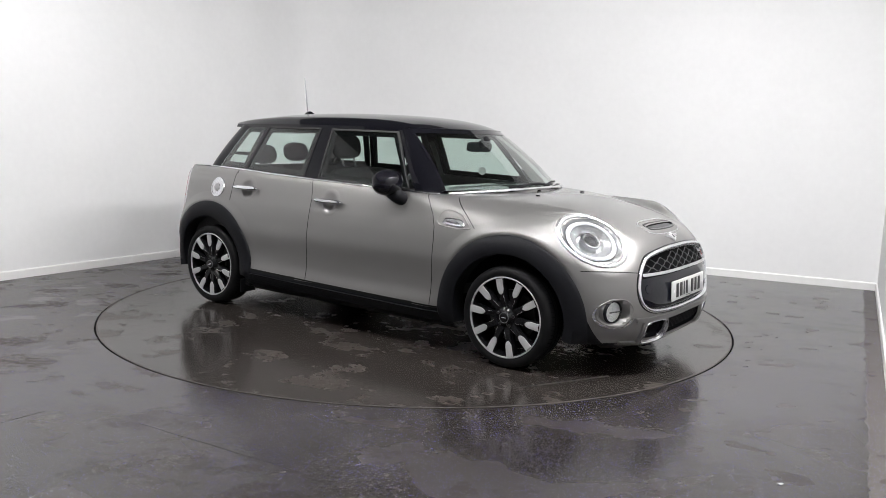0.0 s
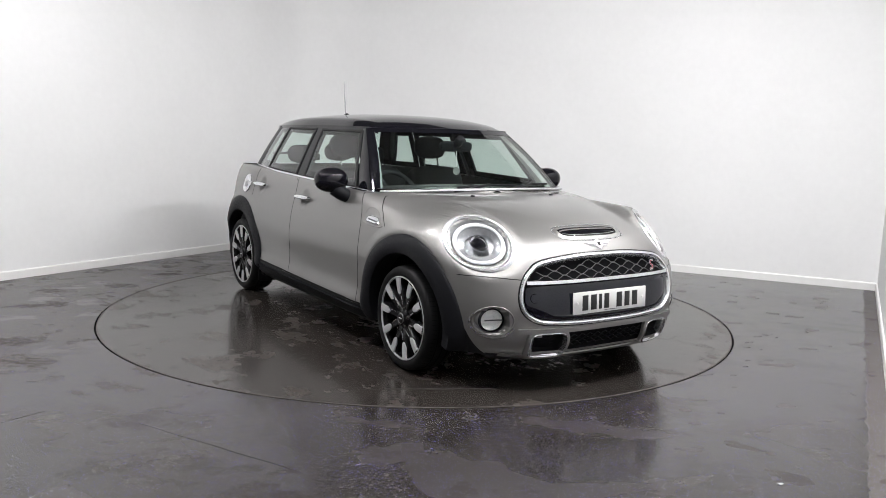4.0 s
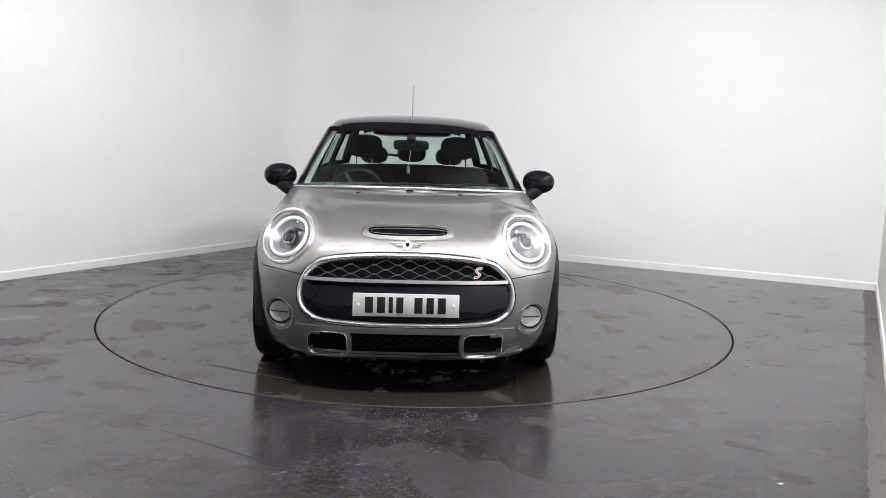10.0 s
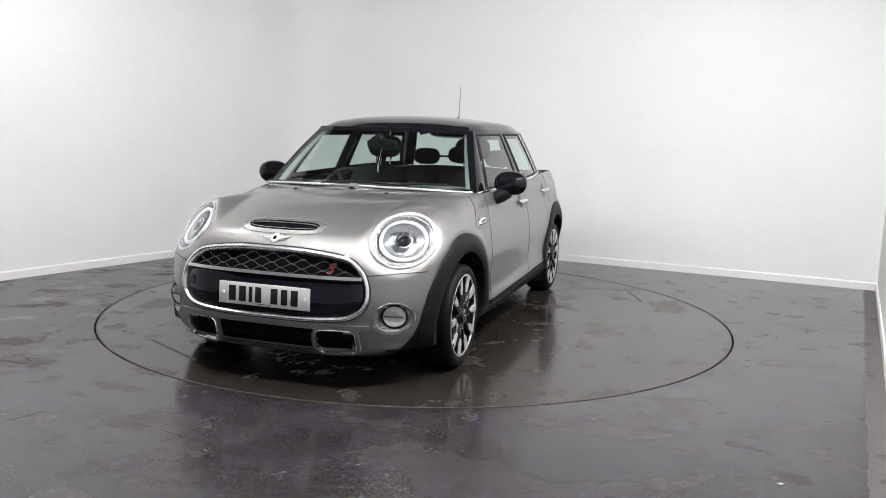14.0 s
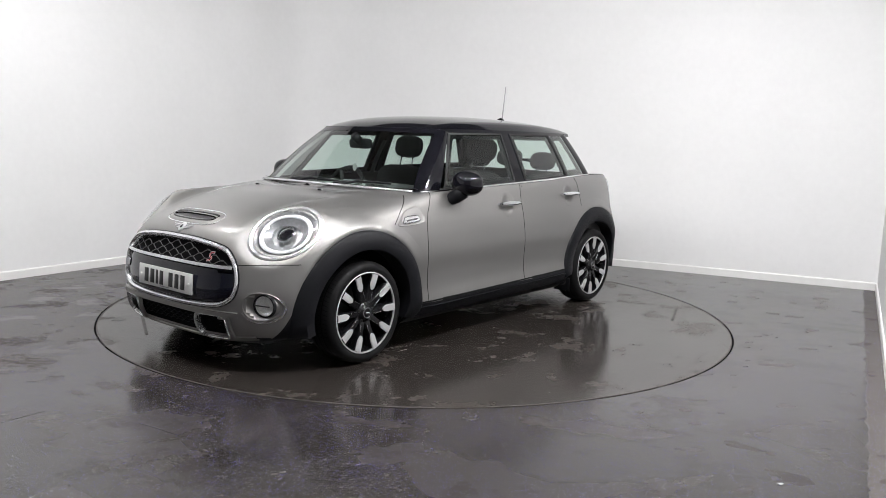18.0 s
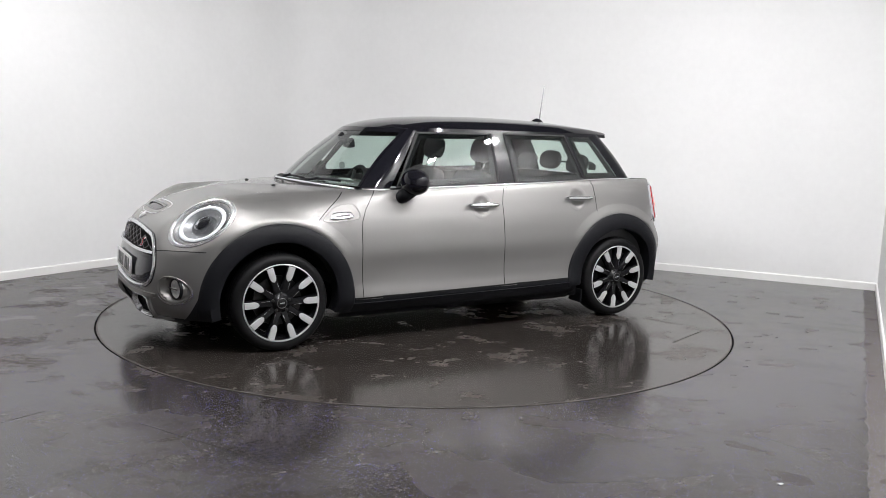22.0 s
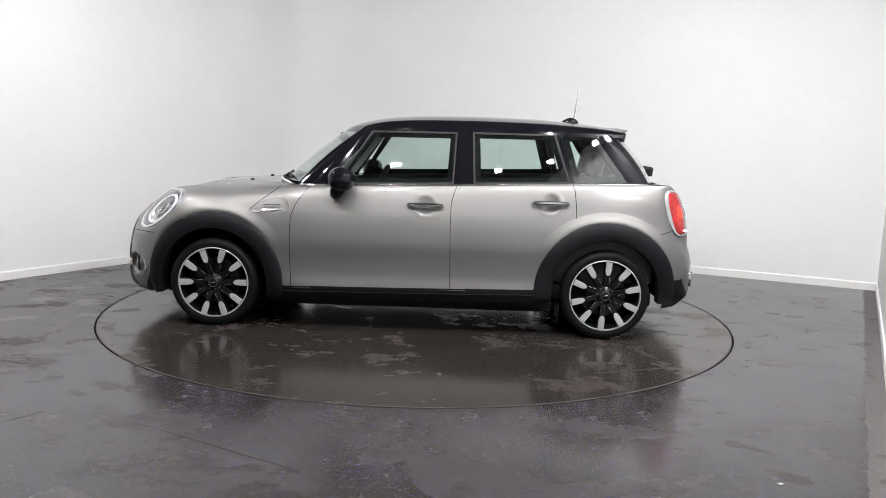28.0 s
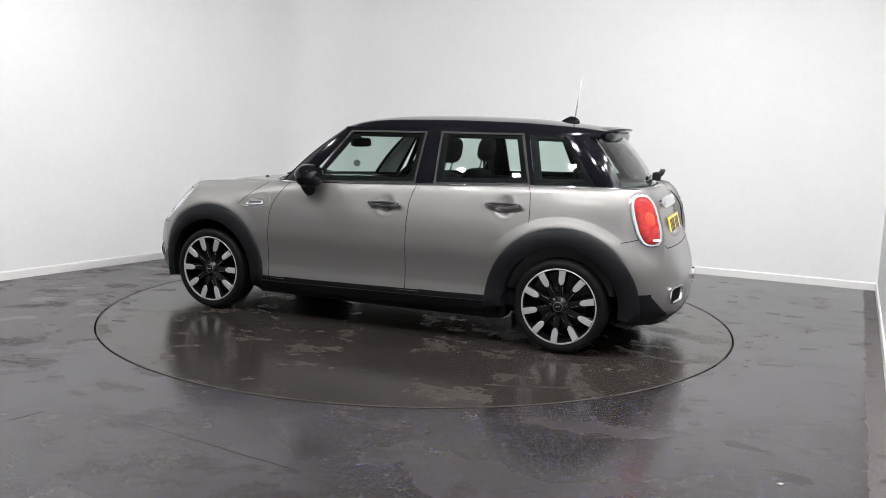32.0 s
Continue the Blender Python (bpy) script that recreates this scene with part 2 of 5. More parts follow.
def tube(name, mat, path, radius, sides=8, closed=False):
    pts = [Vector(p) for p in path]
    rows = []
    for i, p in enumerate(pts):
        a = pts[i - 1] if i or closed else p
        b = pts[(i + 1) % len(pts)] if i < len(pts) - 1 or closed else p
        d = (b - a).normalized()
        u = d.orthogonal().normalized() if i == 0 else (u - d * u.dot(d)).normalized()
        v = d.cross(u)
        r = radius[i] if isinstance(radius, (list, tuple)) else radius
        rows.append([p + (u * math.cos(2 * math.pi * k / sides) + v * math.sin(2 * math.pi * k / sides)) * r for k in range(sides)])
    if closed:
        rows.append(rows[0])
    me = grid_mesh(name, rows, mat, closed=True)
    if not closed:
        bm = bmesh.new()
        bm.from_mesh(me)
        bmesh.ops.holes_fill(bm, edges=[e for e in bm.edges if e.is_boundary], sides=0)
        bm.to_mesh(me)
        bm.free()
    return me


def spline(keys, t):
    """Smooth value through (t, value) keys, without overshoot."""
    if t <= keys[0][0]:
        return keys[0][1]
    if t >= keys[-1][0]:
        return keys[-1][1]
    n = len(keys)
    sl = [(keys[i + 1][1] - keys[i][1]) / (keys[i + 1][0] - keys[i][0]) for i in range(n - 1)]
    tg = [sl[0]] + [0 if sl[i - 1] * sl[i] <= 0 else 2 * sl[i - 1] * sl[i] / (sl[i - 1] + sl[i]) for i in range(1, n - 1)] + [sl[-1]]
    i = max(k for k in range(n - 1) if keys[k][0] <= t)
    h = keys[i + 1][0] - keys[i][0]
    s = (t - keys[i][0]) / h
    return ((2 * s ** 3 - 3 * s * s + 1) * keys[i][1] + (s ** 3 - 2 * s * s + s) * h * tg[i]
            + (-2 * s ** 3 + 3 * s * s) * keys[i + 1][1] + (s ** 3 - s * s) * h * tg[i + 1])


def cushion(name, size, centre, turn, mat=None, k=5):
    def build(bm):
        bmesh.ops.create_cube(bm, size=2)
        bmesh.ops.subdivide_edges(bm, edges=bm.edges[:], cuts=6, use_grid_fill=True)
        for v in bm.verts:
            c = v.co
            n = (abs(c.x) ** k + abs(c.y) ** k + abs(c.z) ** k) ** (1 / k) or 1
            v.co = Vector((c.x / n * size[0] / 2, c.y / n * size[1] / 2, c.z / n * size[2] / 2))
        bmesh.ops.rotate(bm, cent=(0, 0, 0), matrix=Euler([radians(a) for a in turn]).to_matrix(), verts=bm.verts)
        bmesh.ops.translate(bm, vec=centre, verts=bm.verts)
    return solid(name, mat or CLOTH, build)


# ---- the room ----
LEFT_A, CORNER, RIGHT_A = Vector((-8.10, -6.30)), Vector((-1.237, 3.97)), Vector((4.20, 1.24))
RIGHT_DIR = (Vector((2.915, -1.131)) - RIGHT_A).normalized()
RIGHT_B = RIGHT_A + RIGHT_DIR * 9.6
HEIGHT = 3.7


def wall(name, a, b, thick=0.15, paint=None):
    a, b = Vector(a), Vector(b)
    d = (b - a).normalized()
    n = Vector((-d.y, d.x)) * thick
    def build(bm):
        base = [bm.verts.new((p.x, p.y, 0)) for p in (a, b, b + n, a + n)]
        f = bm.faces.new(base)
        r = bmesh.ops.extrude_face_region(bm, geom=[f])
        bmesh.ops.translate(bm, vec=(0, 0, HEIGHT), verts=[v for v in r["geom"] if isinstance(v, bmesh.types.BMVert)])
    ob = new(name, solid(name, paint or WALL, build))
    tagged(ob, "unseen wall behind the camera, its grey set for the car's reflections" if paint else "plain matt white painted studio wall", "wall", kind="structure")
    return ob


def skirting(a, b):
    a, b = Vector(a), Vector(b)
    d = (b - a).normalized()
    n = Vector((d.y, -d.x))
    prof = [(0.0, 0.0), (0.014, 0.0), (0.014, 0.062), (0.010, 0.070), (0.0, 0.073)]
    rows = [[(p.x + n.x * o, p.y + n.y * o, z) for o, z in prof] for p in (a, b)]
    ob = new("baseboard", grid_mesh("baseboard", rows, SKIRT, smooth=False))
    return tagged(ob, "low white painted skirting board along the wall", "baseboard", kind="structure")


COVE = 0.75
d_w, d_n = (LEFT_A - CORNER).normalized(), (RIGHT_A - CORNER).normalized()
half_angle = 0.5 * math.acos(d_w.dot(d_n))
T_W, T_N = CORNER + d_w * (COVE / math.tan(half_angle)), CORNER + d_n * (COVE / math.tan(half_angle))
COVE_C = CORNER + (d_w + d_n).normalized() * (COVE / math.sin(half_angle))
arc0 = math.atan2(T_W.y - COVE_C.y, T_W.x - COVE_C.x)
arc1 = math.atan2(T_N.y - COVE_C.y, T_N.x - COVE_C.x)
ARC = [COVE_C + Vector((math.cos(arc0 + (arc1 - arc0) * k / 24), math.sin(arc0 + (arc1 - arc0) * k / 24))) * COVE for k in range(25)]
wall("wall_west", LEFT_A, T_W)
wall("wall_north", T_N, RIGHT_A)
out_arc = [COVE_C + (p - COVE_C) * (1 + 0.15 / COVE) for p in ARC]
rows = [[(p.x, p.y, 0) for p in ARC], [(p.x, p.y, HEIGHT) for p in ARC], [(p.x, p.y, HEIGHT) for p in out_arc], [(p.x, p.y, 0) for p in out_arc]]
me = grid_mesh("wall_corner", rows, WALL)
me.set_sharp_from_angle(angle=radians(40))
tagged(new("wall_corner", me), "rounded white studio wall corner", "wall", kind="structure")
prof = [(0.0, 0.0), (0.014, 0.0), (0.014, 0.062), (0.010, 0.070), (0.0, 0.073)]
rows = [[(*(p - (p - COVE_C) / COVE * o), z) for o, z in prof] for p in ARC]
tagged(new("baseboard", grid_mesh("baseboard", rows, SKIRT)), "low white painted skirting board round the corner", "baseboard", kind="structure")
wall("wall_east", RIGHT_A, RIGHT_B)
# unseen closing wall behind the camera, its grey shapes the light on the car
wall("wall_south", RIGHT_B, LEFT_A, paint=UNSEEN_WALL)
skirting(LEFT_A, T_W)
skirting(T_N, RIGHT_A)
skirting(RIGHT_A, RIGHT_B)

# floor sheet with the round opening of the turntable
def floor_mesh():
    n = 160
    r = RING + 0.006
    inner = [(r * math.cos(2 * math.pi * k / n), r * math.sin(2 * math.pi * k / n)) for k in range(n)]
    rows = []
    for s in (0, 1):
        rows.append([(x, y, -0.05 if s == 0 else 0.0) for x, y in inner])
    for f in (1.15, 1.5, 2.2, 4.6):
        rows.append([(x * f, y * f, 0.0) for x, y in inner])
    return grid_mesh("floor", rows, FLOOR, closed=True, smooth=False)


tagged(new("floor", floor_mesh()), "dark glossy speckled resin floor with dried water stains", "floor", kind="structure")
tagged(new("turntable_pit", lathe("turntable_pit", DARK, [(RING + 0.2, -0.052), (0.001, -0.052)], 64, "z")), "dark pit under the turntable disc", "pit", kind="structure")
for a, b in (((-1.803, -2.539), (-1.678, -2.371)), ((-1.212, -2.512), (-0.430, -2.993))):
    a, b = Vector(a), Vector(b)
    n = Vector((-(b - a).y, (b - a).x)).normalized() * 0.0014
    rows = [[(*(a.lerp(b, k / 10) + n * (q + 1.2 * math.sin(k * 1.7))), 0.0006) for q in (-1, 1)] for k in range(11)]
    tagged(new("floor_crack", grid_mesh("floor_crack", rows, GAP, smooth=False)), "fine dark crack line in the resin floor", "floor crack", kind="structure")
def scrap(bm):
    vs = [bm.verts.new((0.012 * math.cos(a) * (1 + 0.3 * math.sin(3 * a)), 0.007 * math.sin(a), 0.001 + 0.002 * math.cos(2 * a))) for a in [2 * math.pi * k / 9 for k in range(9)]]
    f = bm.faces.new(vs)
    r = bmesh.ops.extrude_face_region(bm, geom=[f])
    bmesh.ops.translate(bm, vec=(0, 0, 0.002), verts=[v for v in r["geom"] if isinstance(v, bmesh.types.BMVert)])
ps = new("paper_scrap", solid("paper_scrap", WHITE_PLATE, scrap))
ps.location = (1.416, -3.026, 0.002)
tagged(ps, "tiny torn white paper scrap on the floor", "paper scrap")
cl = new("ceiling", grid_mesh("ceiling", [[(-9, -9, HEIGHT), (7, -9, HEIGHT)], [(-9, 6, HEIGHT), (7, 6, HEIGHT)]], CEILING, smooth=False))
tagged(cl, "plain dark ceiling above the turntable", "ceiling", kind="structure")

# ---- ceiling lamps ----
def flood_lamp(turn, tilt, radius=LAMP_RING, w=0.07, h=0.13):
    """A small LED floodlight on a short arm under the ceiling, its face tipped in over the disc."""
    a = radians(turn)
    e = new("ceiling_lamp")
    e.matrix_world = pose(radius * math.cos(a), radius * math.sin(a), HEIGHT, 0, 0, turn)
    part("arm", tube("arm", PLASTIC, [(0, 0, 0), (0, 0, -0.20), (-0.02, 0, -0.28)], 0.012, 8), e, "short black ceiling arm")
    head = part("housing", box("housing", PLASTIC, (0, 0, 0.025), (w + 0.03, h + 0.03, 0.06), 0.006), e, "black lamp housing")
    head.matrix_basis = pose(-0.02, 0, -0.34, 0, tilt, 0)
    part("diffuser", box("diffuser", PANEL_GLOW, (0, 0, -0.008), (w, h, 0.012)), head, "glowing white diffuser")
    return tagged(e, "small rectangular white LED floodlight hung from the ceiling", "ceiling lamp", group="ceiling lamps")


# an arc of floodlights over the camera's side of the disc
for turn, tilt in LAMPS:
    flood_lamp(turn, tilt)

SLOTS = [(1.573, -1.165, 1.841, -0.651), (-1.070, 1.540, -1.510, 1.380)]
# ---- turntable ----
turntable = new("turntable", lathe("turntable", FLOOR_DISC, [(0.001, -0.04), (RING - 0.006, -0.04), (RING - 0.006, -0.002), (RING - 0.008, 0.0), (0.001, 0.0)], 160, "z"))
tagged(turntable, "round dark resin-coated turntable flush with the floor", "turntable")

part("edge_ring", lathe("edge_ring", EDGE, [(RING - 0.016, 0.0), (RING - 0.015, 0.0012), (RING - 0.007, 0.0012), (RING - 0.006, -0.006)], 160, "z"), turntable, "worn metal edge of the disc")
for ax, ay, bx, by in SLOTS:
    a, b = Vector((ax, ay)), Vector((bx, by))
    d = (b - a).normalized() * 1.0
    n = Vector((-d.y, d.x))
    w, L = 0.006, (b - a).length
    rows = [[(*(a + d * (L * k / 8) + n * q), z) for q, z in ((-w - 0.004, 0.0006), (-w, 0.0016), (-w, 0.0008), (w, 0.0008), (w, 0.0016), (w + 0.004, 0.0006))] for k in range(9)]
    part("slot", grid_mesh("slot", rows, PIT_EDGE), turntable, "narrow dark lifting slot in the disc")
    rows = [[(*(a + d * (L * k / 8) + n * q), 0.0014) for q in (-w * 0.95, w * 0.95)] for k in range(9)]
    part("slot_gap", grid_mesh("slot_gap", rows, PIT_EDGE), turntable, "dark open slot")

# ---- car: lower body surface ----
# level: z, half width, front x, rear x, front shoulder x, rear shoulder x, front power, rear power, rise of the belt
LEVELS = [
    (0.00, 0.150, 0.735, 1.900, -1.80, 1.03, -1.10, 3.25, 3.3, 0.0),
    (0.06, 0.200, 0.800, 1.985, -1.90, 1.03, -1.10, 3.25, 3.3, 0.0),
    (0.14, 0.280, 0.830, 2.020, -1.95, 1.03, -1.15, 3.25, 3.5, 0.0),
    (0.28, 0.430, 0.853, 2.022, -1.950, 1.03, -1.15, 3.25, 3.6, 0.0),
    (0.40, 0.560, 0.858, 2.000, -1.920, 1.03, -1.2, 3.25, 3.8, 0.0),
    (0.52, 0.680, 0.848, 1.955, -1.872, 0.97, -1.2, 3.1, 3.8, 0.0),
    (0.62, 0.760, 0.833, 1.890, -1.826, 0.85, -1.18, 2.95, 3.8, 0.1),
    (0.70, 0.820, 0.815, 1.780, -1.798, 0.74, -1.15, 2.7, 3.8, 0.3),
    (0.78, 0.870, 0.798, 1.655, -1.778, 0.64, -1.1, 2.4, 3.7, 0.55),
    (0.85, 0.905, 0.784, 1.520, -1.758, 0.56, -1.0, 2.2, 3.5, 0.8),
    (0.91, 0.928, 0.772, 1.380, -1.738, 0.50, -0.97, 2.2, 3.5, 0.95),
    (0.96, 0.943, 0.760, 1.210, -1.725, 0.45, -0.95, 2.1, 3.4, 1.0),
    (1.00, 0.950, 0.748, 1.000, -1.69, 0.40, -0.95, 2.1, 3.4, 1.0),
]


def level(v):
    return [spline([(L[0], L[k]) for L in LEVELS], v) for k in range(1, 10)]


def rise(x):
    return 0.033 * max(0.0, 0.62 - x) - 0.042 * max(0.0, -x - 1.0) ** 2


NV, NR, NS, NF = 64, 34, 84, 46


def ease(t):
    t = min(1.0, max(0.0, t))
    return t * t * (3 - 2 * t)


# the flat faces in which the head and tail lamps lie
TAIL = (-1.745, 1.0, 0.668, 0.064, 0.0, 0.29)


def lamp_x(y, z):
    return 1.690 - 1.06 * (z - 0.752) - 0.86 * (abs(y) - 0.629)


def tail_x(y, z):
    return TAIL[0] + TAIL[5] * (z - 0.825) + TAIL[1] * (abs(y) - TAIL[2])


def half_ring(v):
    z, b, xf, xr, sf, sr, nf, nr, up = level(v)
    pts = []
    for k in range(NR):
        t = k / NR * math.pi / 2
        pts.append((sr - (sr - xr) * math.cos(t) ** (2 / nr), b * math.sin(t) ** (2 / nr)))
    for k in range(NS):
        pts.append((sr + (sf - sr) * k / NS, b))
    for k in range(NF + 1):
        t = k / NF * math.pi / 2
        pts.append((sf + (xf - sf) * math.sin(t) ** (2 / nf), b * max(0.0, math.cos(t)) ** (2 / nf)))
    out = []
    for x, y in pts:
        zz = z + up * rise(x)
        # the doors' flank swells out again above the sill
        y += (0.034 * math.exp(-((zz - 0.27) / 0.075) ** 2) - 0.006 * math.exp(-((zz - 0.47) / 0.09) ** 2)) * ease((x + 1.1) / 0.3) * ease((1.0 - x) / 0.3)
        if x > 1.25:
            w = 1 - ease((math.hypot((abs(y) - 0.629 + 0.23 * (zz - 0.752)) / 0.138, (zz - 0.752) / 0.134) - 1.05) / 0.42)
            x += (lamp_x(y, zz) - x) * w
        elif x < -1.35:
            w = 1 - ease((math.hypot((abs(y) - TAIL[2]) / 0.075, (zz - 0.825) / 0.150) - 1.10) / 0.9)
            x += (tail_x(y, zz) - x) * w
        out.append((x, y, zz))
    return out


def body_grid():
    rows = []
    for i in range(NV + 1):
        h = half_ring(i / NV)
        rows.append(h + [(x, -y, z) for x, y, z in h[-2:0:-1]])
    return rows


ROWS = body_grid()
NRING = len(ROWS[0])
BV = [Vector(p) for r in ROWS for p in r]
BF = [(i * NRING + j, i * NRING + (j + 1) % NRING, (i + 1) * NRING + (j + 1) % NRING, (i + 1) * NRING + j) for i in range(NV) for j in range(NRING)]
# cap over the bonnet's rear end and the cowl
top = ROWS[-1]
TREE = BVHTree.FromPolygons(BV, BF)


def on_side(x, z, s=1, off=0.0):
    hit, n, _, _ = TREE.ray_cast(Vector((x, s * 1.5, z)), Vector((0, -s, 0)))
    if hit is None:
        hit, n, _, _ = TREE.find_nearest(Vector((x, s * 0.84, z)))
    if n.y * s < 0:
        n = -n
    return hit + n * off


def on_front(y, z, off=0.0, s=1):
    hit, n, _, _ = TREE.ray_cast(Vector((s * 3.0, y, z)), Vector((-s, 0, 0)))
    if hit is None:
        hit, n, _, _ = TREE.find_nearest(Vector((s * 1.9, y, z)))
    if n.x * s < 0:
        n = -n
    return hit + n * off


def on_top(x, y, off=0.0):
    hit, n, _, _ = TREE.ray_cast(Vector((x, y, 2.0)), Vector((0, 0, -1)))
    if hit is None:
        hit, n, _, _ = TREE.find_nearest(Vector((x, y, 0.95)))
    if n.z < 0:
        n = -n
    return hit + n * off


HUB_F, HUB_R, HUB_Z = 1.2835, -1.2835, 0.300
AXLE_Z = 0.2925


def in_arch(c, r):
    return abs(c.y) > 0.45 and (math.hypot(c.x - HUB_F, c.z - HUB_Z) < r or math.hypot(c.x - HUB_R, c.z - HUB_Z) < r)


def sill_top(x):
    return 0.299 - 0.0162 * x


# grille, intake and lamp outlines on the nose, as (y, z)
def squircle(cy, cz, ry, rz, p=2.0, n=48, tilt=0.0):
    out = []
    for k in range(n):
        t = 2 * math.pi * k / n
        c, s = math.cos(t), math.sin(t)
        a = math.copysign(abs(c) ** (2 / p), c) * ry
        b = math.copysign(abs(s) ** (2 / p), s) * rz
        out.append((cy + a * math.cos(tilt) - b * math.sin(tilt), cz + a * math.sin(tilt) + b * math.cos(tilt)))
    return out


def inside(pt, poly):
    y, z = pt
    r = False
    for k in range(len(poly)):
        (a, b), (c, d) = poly[k - 1], poly[k]
        if (b > z) != (d > z) and y < (c - a) * (z - b) / (d - b) + a:
            r = not r
    return r


def inset(poly, d):
    """poly (anticlockwise) moved inwards by d metres."""
    n = len(poly)
    out = []
    for k in range(n):
        (ax, ay), (bx, by), (cx, cy) = poly[k - 1], poly[k], poly[(k + 1) % n]
        tx, ty = cx - ax, cy - ay
        L = math.hypot(tx, ty) or 1
        out.append((bx - ty / L * d, by + tx / L * d))
    return out


def shell(name, mat, outline, rows, place, close=0):
    """Bands along an outline laid on the body: rows of (inset, height). close: rings that fill the middle."""
    rings = []
    for d, h in rows:
        rings.append([place(a, b, h) for a, b in inset(outline, d)])
    if close:
        last = inset(outline, rows[-1][0])
        ca, cb = sum(p[0] for p in last) / len(last), sum(p[1] for p in last) / len(last)
        for k in range(1, close + 1):
            f = max(1 - k / close, 0.002)
            rings.append([place(ca + (a - ca) * f, cb + (b - cb) * f, rows[-1][1]) for a, b in last])
    me = grid_mesh(name, rings, mat, closed=True)
    me.set_sharp_from_angle(angle=radians(45))
    return me


def ribbon(name, mat, path, place, width=0.006, high=0.0015, steps=10):
    """A fine strip that follows a path on the body."""
    pts = []
    for k in range(len(path) - 1):
        for s in range(steps):
            f = s / steps
            pts.append((path[k][0] * (1 - f) + path[k + 1][0] * f, path[k][1] * (1 - f) + path[k + 1][1] * f))
    pts.append(path[-1])
    rows = []
    for k, (a, b) in enumerate(pts):
        a0, b0 = pts[max(k - 1, 0)]
        a1, b1 = pts[min(k + 1, len(pts) - 1)]
        L = math.hypot(a1 - a0, b1 - b0) or 1
        na, nb = -(b1 - b0) / L * width / 2, (a1 - a0) / L * width / 2
        rows.append([place(a - na, b - nb, -0.001), place(a - na, b - nb, high), place(a + na, b + nb, high), place(a + na, b + nb, -0.001)])
    me = grid_mesh(name, rows, mat)
    me.set_sharp_from_angle(angle=radians(40))
    return me


GRILLE = [(-0.545, 0.500), (-0.530, 0.430), (-0.480, 0.385), (-0.40, 0.362), (-0.2, 0.352), (0, 0.350), (0.2, 0.352), (0.40, 0.362), (0.480, 0.385), (0.530, 0.430), (0.545, 0.500), (0.525, 0.580), (0.475, 0.640), (0.40, 0.678), (0.2, 0.702), (0, 0.706), (-0.2, 0.702), (-0.40, 0.678), (-0.475, 0.640), (-0.525, 0.580)]


def smooth_loop(poly, per=4):
    n = len(poly)
    out = []
    for k in range(n):
        p0, p1, p2, p3 = (Vector(poly[(k + j) % n]) for j in (-1, 0, 1, 2))
        for s in range(per):
            t = s / per
            q = 0.5 * ((2 * p1) + (p2 - p0) * t + (2 * p0 - 5 * p1 + 4 * p2 - p3) * t * t + (3 * p1 - p0 - 3 * p2 + p3) * t ** 3)
            out.append((q.x, q.y))
    return out


GRILLE = smooth_loop(GRILLE)
INTAKE = squircle(0, 0.262, 0.50, 0.056, 6)


def lean(s, cy, cz, ry, rz):
    """A round outline whose top leans inwards, as the lamp's does."""
    ring = [(s * (cy + y - 0.23 * z), cz + z) for y, z in squircle(0, 0, ry, rz, 2.05)]
    return ring if s > 0 else ring[::-1]


HEADLAMP = {s: lean(s, 0.629, 0.752, 0.135, 0.127) for s in (1, -1)}
FOG = {s: squircle(s * 0.645, 0.380, 0.078, 0.075) for s in (1, -1)}

car = new("car")
car["is_car"] = 1
tagged(car, "silver-beige metallic five-door hatchback with black roof on the turntable", "car")


HANDLES = ((-0.098, 0.839), (-0.907, 0.876))


def trim_line(x):
    """Height of the black lower corner of the bumpers."""
    return 0.345 - 2.4 * max(0.0, x - 1.735) if x > 0 else 0.395 - 1.5 * max(0.0, -1.80 - x)


def region(c):
    """Which part a piece of skin belongs to; None where the skin is open."""
    if in_arch(c, 0.405) or 1.3 < c.x < 1.76 and abs(c.y) > 0.45 and c.z < 0.192 or c.x < -1.5 and abs(c.y) > 0.45 and c.z < 0.183:
        return None
    if c.x > 1.3:
        if inside((c.y, c.z), inset(GRILLE, 0.012)) or inside((c.y, c.z), inset(INTAKE, 0.008)):
            return None
        for s in (1, -1):
            if inside((c.y, c.z), inset(HEADLAMP[s], 0.016)) and c.y * s > 0:
                return None
            if inside((c.y, c.z), inset(FOG[s], 0.010)) and c.y * s > 0:
                return None
    if c.x > 1.5 and c.z < 0.2 or c.z < 0.195:
        return "lower_trim"
    if abs(c.y) > 0.55 and abs(c.x) > 1.5 and c.z < trim_line(c.x):
        return "lower_trim"
    if abs(c.y) > 0.6 and min(math.hypot(c.x - hx, c.z - hz) for hx, hz in HANDLES) < 0.068:
        return None
    side = "left" if c.y > 0 else "right"
    if abs(c.y) > 0.6:
        if -0.95 < c.x < 0.9 and c.z < sill_top(c.x):
            return "sill_" + side
        if c.x < 0.78 and c.x > 0.655 + 0.11 * min(1, max(0, (0.94 - c.z) / 0.18)) - 0.6 and c.x > -0.27 and c.x < 0.655 + 0.115 * min(1, max(0, (0.945 - c.z) / 0.19)):
            return "front_door_" + side
        if -1.08 < c.x <= -0.27:
            return "rear_door_" + side
    if c.x > 0.6:
        return "front_bumper" if c.z < 0.59 and c.x > 1.5 else "bonnet"
    return "rear_bumper" if c.z < 0.69 and c.x < -1.5 else "rear_quarter"


